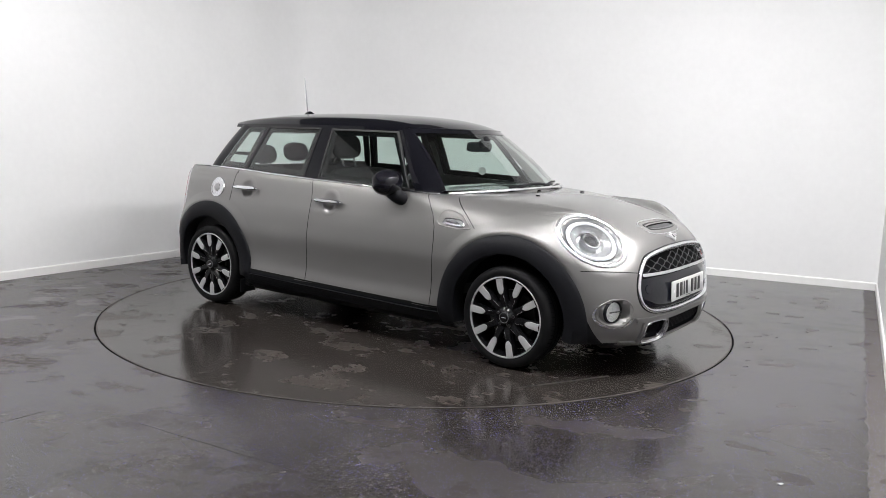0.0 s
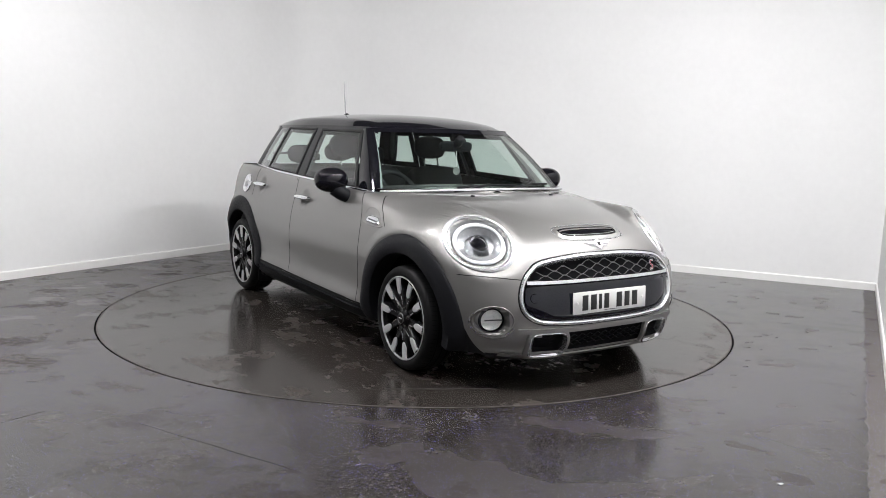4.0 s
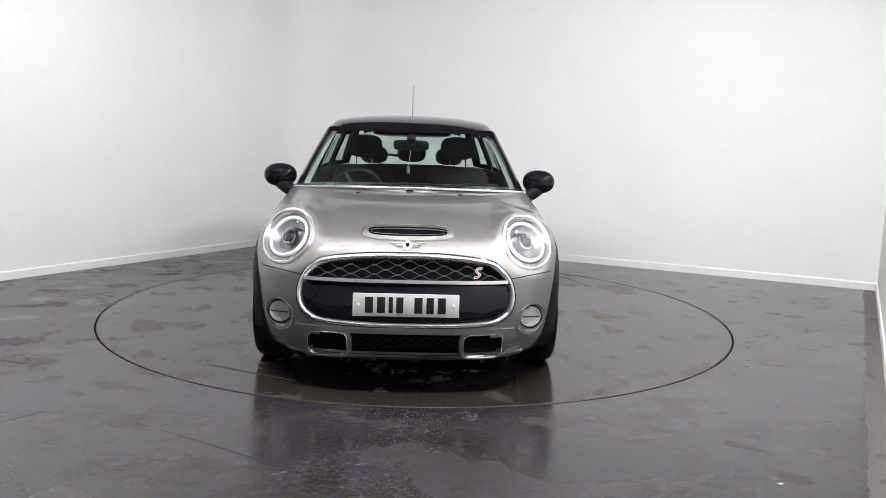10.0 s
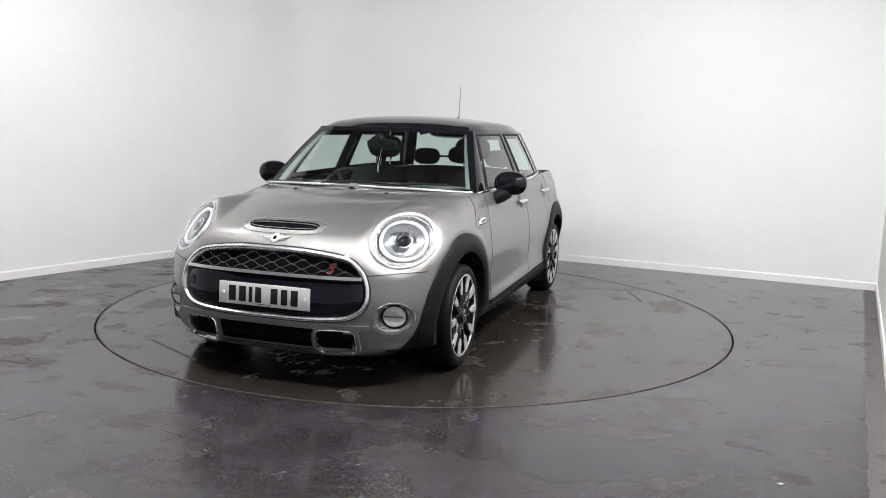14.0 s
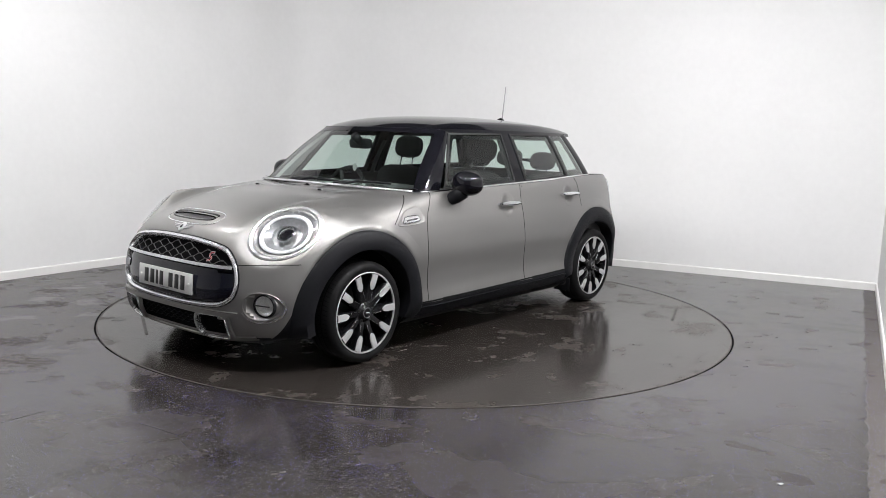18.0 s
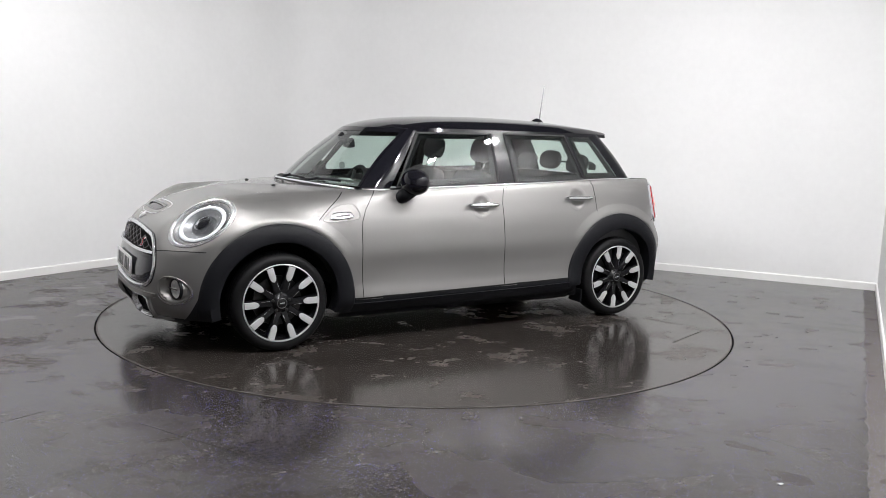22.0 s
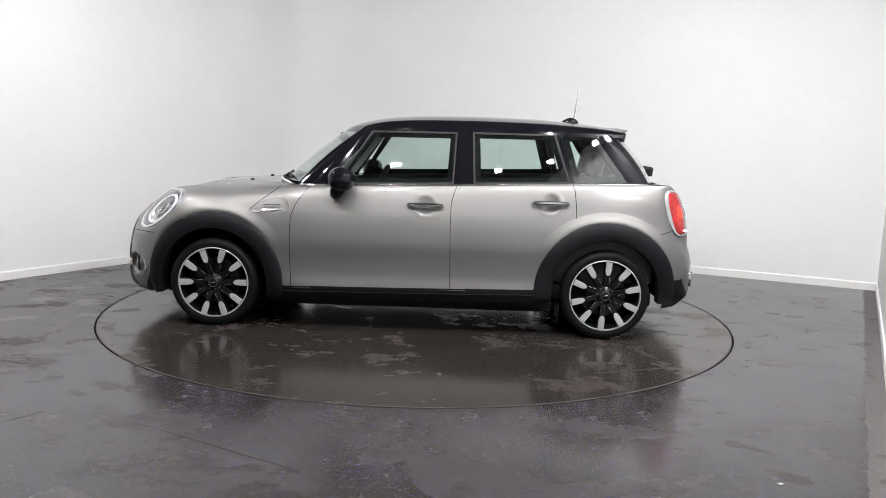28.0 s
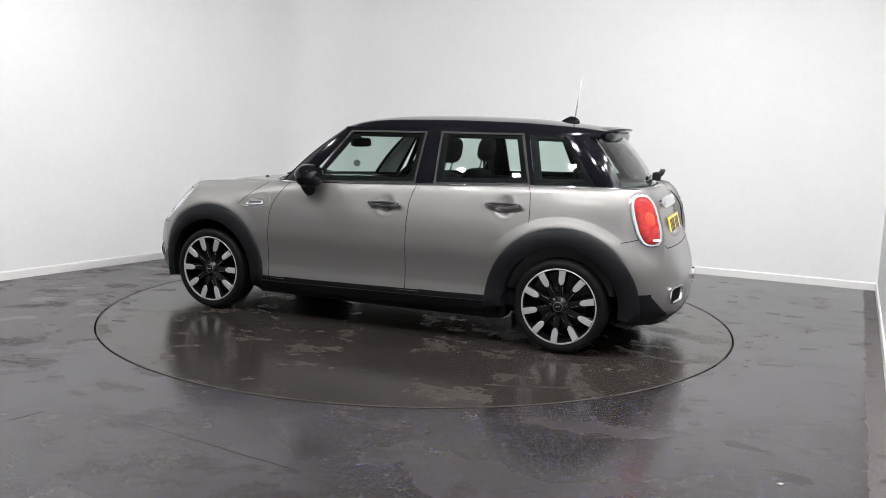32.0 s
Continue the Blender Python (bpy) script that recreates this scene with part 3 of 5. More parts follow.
def skin():
    mesh_all = bpy.data.meshes.new("all")
    mesh_all.from_pydata([tuple(v) for v in BV], [], BF)
    mesh_all.update()
    normals = [tuple(n.vector) for n in mesh_all.vertex_normals]
    groups = {}
    cut = {}

    def split(f):
        """The two pieces of a face that the bumper's trim line crosses."""
        g = [BV[i].z - trim_line(BV[i].x) for i in f]
        if min(g) > -1e-4 or max(g) < 1e-4 or min(abs(BV[i].x) for i in f) < 1.5 or min(abs(BV[i].y) for i in f) < 0.5:
            return [f]
        low, high = [], []
        for k in range(len(f)):
            i, j, a, b = f[k - 1], f[k], g[k - 1], g[k]
            if a * b < 0:
                key = (min(i, j), max(i, j))
                if key not in cut:
                    q = a / (a - b)
                    BV.append(BV[i].lerp(BV[j], q))
                    normals.append(tuple(Vector(normals[i]).lerp(Vector(normals[j]), q).normalized()))
                    cut[key] = len(BV) - 1
                low.append(cut[key])
                high.append(cut[key])
            (low if b < 0 else high).append(j)
        return [tuple(p) for p in (low, high) if len(p) > 2]

    for face in BF:
        for f in split(face):
            c = sum((BV[i] for i in f), Vector()) / len(f)
            key = region(c)
            if key:
                groups.setdefault(key, []).append(f)
    # pieces that do not touch become parts of their own
    pieces = []
    for key, faces in groups.items():
        if key != "lower_trim":
            pieces.append((key, faces))
            continue
        touch, left = {}, set(range(len(faces)))
        for k, f in enumerate(faces):
            for i in f:
                touch.setdefault(i, []).append(k)
        while left:
            todo, got = [left.pop()], []
            while todo:
                k = todo.pop()
                got.append(faces[k])
                for i in faces[k]:
                    for q in touch[i]:
                        if q in left:
                            left.remove(q)
                            todo.append(q)
            if len(got) > 3:
                pieces.append((key, got))
    for key, faces in pieces:
        used = sorted({i for f in faces for i in f})
        at = {i: k for k, i in enumerate(used)}
        name = key.replace("_left", "").replace("_right", "")
        mat = PLASTIC if name in ("lower_trim", "sill") else PAINT
        me = mesh_from(name, [BV[i] for i in used], [tuple(at[i] for i in f) for f in faces], mat)
        me.normals_split_custom_set_from_vertices([normals[i] for i in used])
        part(name, me, car, {"sill": "black plastic side sill", "lower_trim": "black plastic lower edge"}.get(name, ""))
    bpy.data.meshes.remove(mesh_all)


skin()

# bonnet's flat rear end
half = [p for p in half_ring(1.0) if p[0] > 0.45]
rows = [[(x, y * f, z + 0.012 * (1 - f * f)) for f in [1 - k / 8 for k in range(17)]] for x, y, z in half[::2]]
part("scuttle_panel", grid_mesh("scuttle_panel", rows, PAINT), car)

# ---- greenhouse ----
def side_y(x, z):
    """Half width of the glasshouse."""
    zb = 0.95 + rise(x)
    f = (z - zb) / (1.325 - zb)
    y = 0.742 - 0.140 * f - 0.018 * f * f
    y -= 0.030 * (max(0.0, x) / 0.35) ** 2 * min(1.0, max(0.0, f)) ** 2
    return y - 0.125 * max(0.0, (-x - 0.55) / 0.9) ** 2 - 0.016 * max(0.0, (x - 0.1) / 0.6) ** 2


ROOF_Z = [(-1.45, 1.362), (-1.28, 1.392), (-1.07, 1.412), (-0.86, 1.426), (-0.44, 1.434), (-0.07, 1.427), (0.18, 1.410), (0.32, 1.388), (0.42, 1.364), (0.50, 1.334)]


def rail_z(x):
    return spline([(-1.45, 1.330), (-0.9, 1.336), (-0.3, 1.337), (0.2, 1.335), (0.36, 1.333)], x)


def side_patch(name, mat, quad, out=0.0, label="", parent=None, n=12, m=10, both=True):
    """quad: bottom front, bottom rear, top rear, top front as (x, z), laid on the glasshouse side."""
    bf, br, tr, tf = (Vector(q) for q in quad)
    obs = []
    for s in (1, -1):
        rows = []
        for i in range(m + 1):
            v = i / m
            row = []
            for j in range(n + 1):
                u = j / n
                p = bf.lerp(br, u).lerp(tf.lerp(tr, u), v)
                row.append((p.x, s * (side_y(p.x, p.y) + out), p.y))
            rows.append(row)
        obs.append(part(name, grid_mesh(name, rows, mat), car, label))
    return obs


def belt(x):
    return 0.950 + rise(x)


def windscreen_pt(u, v):
    b = Vector((0.955 - 0.20 * u * u, 0.716 * u, 0.948 - 0.004 * u * u))
    t = Vector((0.490 - 0.150 * u * u, 0.545 * u, 1.336 - 0.006 * u * u))
    p = b.lerp(t, v)
    return p + Vector((0.018, 0, 0.010)) * math.sin(math.pi * v)


def sheet(name, mat, fn, nu=16, nv=12, label=""):
    rows = [[fn(j / nu, i / nv) for j in range(nu + 1)] for i in range(nv + 1)]
    return part(name, grid_mesh(name, rows, mat), car, label)


sheet("windscreen", GLASS, lambda u, v: windscreen_pt(2 * u - 1, v), 20, 10, "greenish windscreen glass")
for s in (1, -1):
    a0, a1 = windscreen_pt(s * 0.985, 0.0), windscreen_pt(s * 0.985, 1.0)
    def pillar(u, v, s=s):
        a = windscreen_pt(s * (0.985 - 0.0 * v), v)
        x = 0.545 + (0.275 - 0.545) * v
        z = belt(x) + (1.318 - belt(x)) * v
        b = Vector((x, s * side_y(x, z), z))
        p = a.lerp(b, u)
        return p + Vector((0.012, s * 0.016, 0)) * math.sin(math.pi * u)
    sheet("front_pillar", BLACK_GLOSS, pillar, 8, 12, "gloss black front roof pillar")
    rows = [[pillar(0.12 + 0.72 * j / 6, 0.06 + 0.88 * i / 12) + Vector((-0.016, -s * 0.034, -0.004)) for j in range(7)] for i in range(13)]
    part("pillar_trim", grid_mesh("pillar_trim", rows, LINING), car, "pale grey inner pillar trim")


def roof_pt(u, v):
    x = 0.490 + (-1.43 - 0.490) * v
    zc = spline(ROOF_Z, x)
    zr = rail_z(x)
    y = side_y(x, zr) * u
    # flat crown, then a leaning band down to the gutter
    q, crease = abs(u), zr + 0.60 * (zc - zr)
    zz = zc - (zc - crease) * (q / 0.87) ** 2.6 if q < 0.87 else zr + (crease - zr) * math.sin(math.pi / 2 * (1 - q) / 0.13) ** 0.85
    back = 0.145 * u * u * max(0.0, 1 - v * 4)
    return Vector((x - back, y, zz))


sheet("roof", BLACK_GLOSS, lambda u, v: roof_pt(2 * u - 1, v), 36, 30, "gloss black roof")
FW = ((0.505, belt(0.505)), (-0.275, belt(-0.275)), (-0.290, 1.318), (0.285, 1.312))
RW = ((-0.405, belt(-0.405)), (-1.035, belt(-1.035)), (-0.945, 1.322), (-0.390, 1.320))
QW = ((-1.065, belt(-1.065)), (-1.430, belt(-1.430)), (-1.205, 1.318), (-0.975, 1.320))
side_patch("front_window", GLASS, FW, label="tinted door glass")
side_patch("rear_window", GLASS, RW, label="tinted door glass")
side_patch("quarter_window", GLASS, QW, label="tinted fixed glass")
side_patch("middle_pillar", BLACK_GLOSS, (FW[1], RW[0], RW[3], FW[2]), label="gloss black pillar")
side_patch("rear_door_pillar", BLACK_GLOSS, (RW[1], QW[0], QW[3], RW[2]), label="gloss black pillar")
for s in (1, -1):
    rows = []
    for k in range(40):
        x = 0.34 - 1.75 * k / 39
        zr = rail_z(x)
        rows.append([(x, s * side_y(x, 1.310), 1.310), (x, s * (side_y(x, zr) + 0.002), zr + 0.002)])
    part("roof_rail", grid_mesh("roof_rail", rows, BLACK_GLOSS), car, "gloss black roof edge")


def tail_glass(u, v):
    u = 2 * u - 1
    b = Vector((-1.690 + 0.115 * u * u, 0.575 * u, 1.015))
    t = Vector((-1.43 + 0.09 * u * u, 0.455 * u, 1.350 - 0.014 * u * u))
    return b.lerp(t, v) + Vector((-0.02, 0, 0)) * math.sin(math.pi * v)


sheet("tailgate_window", GLASS, tail_glass, 16, 8, "tinted tailgate glass")
for s in (1, -1):
    def dpillar(u, v, s=s):
        a = tail_glass(0.5 + s * 0.5, v)
        x = -1.430 + (-1.205 + 1.430) * v
        z = belt(x) + (1.318 - belt(x)) * v
        b = Vector((x, s * side_y(x, z), z))
        return a.lerp(b, u) + Vector((-0.02, s * 0.02, 0)) * math.sin(math.pi * u)
    sheet("rear_pillar", BLACK_GLOSS, dpillar, 8, 10, "gloss black rear pillar")


# ---- wheel arches ----
def arch_ring(hx, s):
    front = hx > 0
    a0, a1 = (-15, 194) if front else (-9, 186)
    rings = []
    for r, off, deep in ((0.352, 0.0, 0.10), (0.352, 0.010, 0.0), (0.360, 0.016, 0.0), (0.405, 0.020, 0.0), (0.448, 0.014, 0.0), (0.457, 0.008, 0.0), (0.460, -0.004, 0.0)):
        row = []
        for k in range(73):
            a = radians((180 - (a0 + (a1 - a0) * k / 72)) if not front else (180 - (a0 + (a1 - a0) * k / 72)))
            x, z = hx + r * math.cos(a), HUB_Z + r * math.sin(a)
            if not front and r > 0.4:
                x, z = hx + (r + 0.010) * math.cos(a), HUB_Z + (r + 0.010) * math.sin(a)
            low = 0.190 if front else 0.165
            p = on_side(x, max(z, low), s, off)
            y = max(abs(p.y), 0.800 + 0.045 * max(0.0, math.sin(a)) if r < 0.44 else 0.0) - deep
            row.append((x, s * y, max(z, low)))
        rings.append(row)
    me = grid_mesh("wheel_arch", rings, PLASTIC)
    me.set_sharp_from_angle(angle=radians(50))
    part("wheel_arch", me, car, "matt black plastic wheel arch")
    rows = [[(hx + 0.375 * math.cos(radians(-7 + 194 * k / 40)), s * y, max(0.14, HUB_Z + 0.375 * math.sin(radians(-7 + 194 * k / 40)))) for k in range(41)] for y in (0.78, 0.60, 0.42)]
    rows.append([(hx + 0.02 * math.cos(radians(-7 + 194 * k / 40)), s * 0.42, HUB_Z) for k in range(41)])
    part("arch_liner", grid_mesh("arch_liner", rows, DARK), car, "black arch liner")


def arch_lip(hx, s):
    rows = []
    for r, off in ((0.456, 0.004), (0.466, 0.009), (0.478, 0.0095), (0.494, 0.0055), (0.515, 0.0025), (0.535, 0.0002)):
        row = []
        for k in range(57):
            a = radians(22 + 132 * k / 56)
            e = ease(min(k, 56 - k) / 12)
            x, z = hx + (r + (0.010 if hx < 0 else 0)) * math.cos(a), HUB_Z + r * math.sin(a)
            row.append(on_side(x, z, s, off * e if off > 0.001 else off))
        rows.append(row)
    part("arch_lip", grid_mesh("arch_lip", rows, PAINT), car, "raised painted lip over the wheel arch")


for s in (1, -1):
    for hx in (HUB_F, HUB_R):
        arch_ring(hx, s)
        arch_lip(hx, s)

# ---- wheels ----
def wheel(hx, s, roll):
    tyre_prof = [(0.218, -0.02), (0.226, -0.006), (0.238, -0.002), (0.252, 0.003), (0.268, 0.0), (0.280, -0.009), (0.287, -0.022), (0.2905, -0.042), (0.2925, -0.100), (0.2905, -0.155), (0.286, -0.176), (0.274, -0.192), (0.252, -0.198), (0.222, -0.190)]
    barrel = [(0.218, -0.012), (0.214, -0.030), (0.205, -0.050), (0.200, -0.110), (0.205, -0.180), (0.216, -0.190)]
    w = new("wheel", lathe("wheel", RIM_BLACK, barrel, 72))
    w.parent = car
    w.location = OFF + Vector((hx, s * 0.842, AXLE_Z))
    w.rotation_euler = (0, radians(roll), 0) if s > 0 else (0, radians(roll), math.pi)
    tagged(w, "black and machined silver ten-spoke alloy wheel")
    part("tyre", lathe("tyre", RUBBER, tyre_prof, 96), w, "black low-profile rubber tyre")
    # tread grooves
    for y in (-0.06, -0.10, -0.14):
        part("tread_groove", lathe("tread_groove", DARK, [(0.2933, y - 0.004), (0.2940, y), (0.2933, y + 0.004)], 72), w)
    tread = []
    for k in range(72):
        a = 2 * math.pi * k / 72
        for r0, y0, r1, y1, sk in ((0.2863, -0.0205, 0.2920, -0.052, 0.02), (0.2926, -0.068, 0.2930, -0.092, -0.03), (0.2930, -0.108, 0.2926, -0.132, 0.03), (0.2920, -0.148, 0.2863, -0.178, -0.02)):
            for q in (-0.006, 0.006):
                tread.append((r0 * math.cos(a + q), y0, r0 * math.sin(a + q)))
                tread.append((r1 * math.cos(a + sk + q), y1, r1 * math.sin(a + sk + q)))
    tread = [tuple(c * 1.004 if i != 1 else c for i, c in enumerate(p)) for p in tread]
    part("tread_slots", mesh_from("tread_slots", tread, [(4 * k, 4 * k + 1, 4 * k + 3, 4 * k + 2) for k in range(len(tread) // 4)], DARK, smooth=False), w, "tread cuts across the tyre")
    part("rim_lip", lathe("rim_lip", ALLOY, [(0.2235, -0.012), (0.2255, -0.002), (0.2285, -0.001), (0.2325, -0.003), (0.2335, -0.012)], 96), w, "machined silver rim edge")
    part("brake_disc", lathe("brake_disc", STEEL, [(0.06, -0.10), (0.06, -0.085), (0.148, -0.085), (0.150, -0.10)], 64), w, "grey steel brake disc")
    part("wheel_back", lathe("wheel_back", DARK, [(0.20, -0.13), (0.001, -0.13)], 48), w)
    part("hub_cap", lathe("hub_cap", RIM_BLACK, [(0.075, -0.040), (0.062, -0.020), (0.040, -0.010), (0.034, 0.000), (0.024, 0.004), (0.001, 0.004)], 40), w, "gloss black hub")
    part("hub_ring", lathe("hub_ring", SATIN, [(0.026, 0.002), (0.028, 0.006), (0.031, 0.002)], 40), w, "chrome hub ring")
    part("hub_badge", box("hub_badge", CHROME, (0, 0.005, 0), (0.030, 0.003, 0.008), 0.001), w, "small chrome bar badge")
    spoke_prof = [(0.045, 0.026, -0.020), (0.075, 0.020, -0.014), (0.11, 0.017, -0.010), (0.15, 0.020, -0.006), (0.19, 0.024, -0.005), (0.218, 0.027, -0.007)]
    rows = []
    for r, h, y in spoke_prof:
        rows.append([(r, y - 0.045, -h * 1.15), (r, y - 0.006, -h), (r, y, -h * 0.75), (r, y, h * 0.75), (r, y - 0.006, h), (r, y - 0.045, h * 1.15)])
    spoke = grid_mesh("spoke", rows, RIM_BLACK)
    spoke.set_sharp_from_angle(angle=radians(35))
    rows = []
    for k in range(13):
        f = k / 12
        r = 0.132 + f * (0.222 - 0.132)
        h = 0.0175 * math.sqrt(max(0.0, 1 - max(0.0, (0.42 - f) / 0.42) ** 2)) + 0.0015 * f
        y = -0.0055 + 0.0045 * f
        rows.append([(r, y - 0.008, -h - 0.0015), (r, y + 0.003, -h), (r, y + 0.0045, 0), (r, y + 0.003, h), (r, y - 0.008, h + 0.0015)])
    pad = grid_mesh("spoke_face", rows, ALLOY)
    pad.set_sharp_from_angle(angle=radians(35))
    groove = box("spoke_groove", CHROME, (0.098, -0.0085, 0.0145), (0.05, 0.004, 0.0022), 0.0008, turn=(0, 4, 0))
    bolt = lathe("wheel_bolt", STEEL, [(0.009, -0.03), (0.009, -0.012), (0.006, -0.010), (0.001, -0.010)], 12)
    for k in range(10):
        m = Matrix.Rotation(radians(36 * k), 4, "Y")
        for nm, me in (("spoke", spoke), ("spoke_face", pad), ("spoke_groove", groove)):
            o = part(nm, me, w)
            o.matrix_basis = m
    for k in range(5):
        o = part("wheel_bolt", bolt, w)
        a = radians(72 * k + 18)
        o.location = (0.052 * math.cos(a), 0.002, 0.052 * math.sin(a))


wheel(HUB_F, 1, 1)
wheel(HUB_R, 1, 13.5)
wheel(HUB_F, -1, -6)
wheel(HUB_R, -1, 22)

# ---- nose ----
FR = lambda y, z, h: on_front(y, z, h)
part("grille_frame", shell("grille_frame", BRIGHT, GRILLE, [(-0.002, -0.003), (0.0, 0.006), (0.005, 0.010), (0.013, 0.010), (0.019, 0.003), (0.021, -0.03)], FR), car, "polished chrome grille surround")
part("grille_edge", shell("grille_edge", BLACK_GLOSS, GRILLE, [(-0.007, -0.001), (-0.006, 0.003), (-0.001, 0.004)], FR), car, "thin black edge round the grille")
part("grille_back", shell("grille_back", DARK, inset(GRILLE, 0.02), [(0, -0.035)], FR, close=8), car)


def clip_wave(z0, amp, s0):
    """Runs of a flattened hexagon wave that lie inside the grille."""
    runs, run = [], []
    per = 0.116
    for k in range(-8, 8):
        for f, a in ((0.0, 1), (0.20, 1), (0.5, -1), (0.70, -1)):
            p = ((k + f) * per, z0 + a * amp * s0)
            if inside(p, inset(GRILLE, 0.026)) and p[1] > 0.582:
                run.append(p)
            elif run:
                runs.append(run)
                run = []
    return [r for r in runs + [run] if len(r) > 1]


for i, z0 in enumerate((0.597, 0.620, 0.643, 0.666, 0.689)):
    for r in clip_wave(z0, 0.0095, 1 if i % 2 else -1):
        part("grille_mesh", ribbon("grille_mesh", MESH, r, lambda y, z, h: on_front(y, z, h - 0.012), 0.0027, 0.003, 2), car, "grey wave-shaped grille mesh")
part("grille_bar", ribbon("grille_bar", BRIGHT, [(-0.505, 0.574), (-0.25, 0.574), (0, 0.574), (0.25, 0.574), (0.505, 0.574)], lambda y, z, h: on_front(y, z, h - 0.004), 0.016, 0.012, 8), car, "chrome bar across the grille")
NAVY_OUT = [p for p in inset(GRILLE, 0.027) if p[1] < 0.564]
NAVY_OUT = [(p[0], min(p[1], 0.563)) for p in NAVY_OUT] + [(0.40, 0.563), (0.2, 0.563), (0, 0.563), (-0.2, 0.563), (-0.40, 0.563)]
part("grille_panel", shell("grille_panel", NAVY, sorted(NAVY_OUT, key=lambda p: math.atan2(p[1] - 0.47, p[0])), [(0, -0.03), (0.0, -0.006), (0.006, -0.003)], FR, close=6), car, "gloss navy-black panel behind the plate")
part("tow_cover", shell("tow_cover", NAVY, squircle(-0.47, 0.497, 0.022, 0.024), [(0, -0.004), (0.002, 0.001), (0.004, 0.001)], FR, close=2), car)


def plate(x, z, tilt, mat, s):
    p = part("number_plate", box("number_plate", mat, (0, 0, 0), (0.008, 0.524, 0.114), 0.003), car, "white number plate with black bars" if s > 0 else "yellow number plate with black bars")
    p.location = OFF + Vector((x, 0, z))
    p.rotation_euler = (0, radians(tilt), 0)
    wide = [0.050, 0.050, 0.026, 0.044, 0.050, 0.046, 0.050]
    y = -0.207
    for k, w in enumerate(wide):
        part("bar", box("bar", INK, (s * 0.0048, s * (y + w / 2), 0), (0.0016, w * 0.80, 0.079), 0.0005), p)
        y += w + 0.0095 + (0.035 if k == 3 else 0)
    for q in (-0.235, 0.235):
        part("plate_screw", lathe("plate_screw", WHITE_TRIM, [(0.008, 0.0), (0.007, 0.003), (0.001, 0.004)], 12), p, loc=(s * 0.004, q, 0)).rotation_euler = (0, 0, -s * math.pi / 2)
    part("plate_line", box("plate_line", SATIN, (s * 0.0045, 0, -0.047), (0.001, 0.09, 0.003)), p)
    return p


plate(2.024, 0.462, -3, WHITE_PLATE, 1)
# badge: a round boss with two plain wings
part("bonnet_badge", shell("bonnet_badge", ALLOY, squircle(0.0, 0.742, 0.024, 0.022), [(0, 0.001), (0.002, 0.008), (0.006, 0.009)], FR, close=3), car, "round chrome badge with a dark centre")
part("badge_centre", shell("badge_centre", BLACK_GLOSS, squircle(0.0, 0.742, 0.010, 0.0095), [(0, 0.0095)], FR, close=3), car)
for q in (-1, 1):
    for k, (z0, reach) in enumerate(((0.751, 0.092), (0.744, 0.078), (0.737, 0.062))):
        wing = [(q * 0.020, z0 - 0.0028), (q * reach * 0.8, z0 - 0.0012), (q * reach, z0 + 0.0028), (q * 0.020, z0 + 0.0028)]
        part("badge_wing", shell("badge_wing", ALLOY, wing if q > 0 else wing[::-1], [(0, 0.001), (0.0008, 0.006)], FR, close=2), car, "chrome badge wing")
part("grille_emblem", ribbon("grille_emblem", CHROME, [(0.332, 0.598), (0.352, 0.600), (0.362, 0.612), (0.350, 0.620), (0.342, 0.628), (0.352, 0.640), (0.374, 0.641)], lambda y, z, h: on_front(y, z, h + 0.002), 0.010, 0.006, 4), car, "small chrome and red curl emblem")
part("emblem_inlay", ribbon("emblem_inlay", RED, [(0.336, 0.599), (0.352, 0.601), (0.361, 0.612), (0.350, 0.620), (0.343, 0.628), (0.352, 0.639), (0.370, 0.640)], lambda y, z, h: on_front(y, z, h + 0.007), 0.0042, 0.002, 4), car, "red enamel inlay")

# bonnet scoop
SCOOP = squircle(0, 0.797, 0.236, 0.034, 3.2, 64)
part("scoop_rim", shell("scoop_rim", BRIGHT, SCOOP, [(-0.0005, -0.001), (0, 0.0028), (0.0015, 0.003), (0.003, 0.002)], FR), car, "fine bright ring round the bonnet scoop")
part("scoop_hump", shell("scoop_hump", PAINT, inset(SCOOP, 0.006), [(0, 0.001), (0.004, 0.003), (0.010, 0.006), (0.018, 0.008)], FR), car)
part("scoop_slot", shell("scoop_slot", BLACK_GLOSS, squircle(0, 0.799, 0.200, 0.0165, 3, 64), [(-0.003, 0.006), (0.0, 0.009), (0.003, 0.008), (0.005, 0.003)], FR, close=3), car, "black scoop opening")

# lower intake with two framed ducts
part("intake_back", shell("intake_back", DARK, INTAKE, [(-0.004, -0.004), (0, -0.008), (0.01, -0.03)], FR, close=5), car, "black lower intake")
for i, z0 in enumerate((0.235, 0.252, 0.269, 0.286)):
    zz = [(-0.27 + k * 0.027, z0 + (0.007 if (k + i) % 2 else -0.007)) for k in range(21)]
    part("intake_mesh", ribbon("intake_mesh", PLASTIC, zz, lambda y, z, h: on_front(y, z, h - 0.02), 0.005, 0.004, 2), car, "black wave-shaped mesh")
part("intake_lip", ribbon("intake_lip", PAINT, [(-0.60, 0.206), (-0.5, 0.196), (-0.4, 0.190), (0, 0.187), (0.4, 0.190), (0.5, 0.196), (0.60, 0.206)], FR, 0.018, 0.010, 6), car)
part("upper_lip", ribbon("upper_lip", PAINT, [(-0.545, 0.330), (-0.4, 0.332), (0, 0.333), (0.4, 0.332), (0.545, 0.330)], FR, 0.026, 0.016, 8), car)
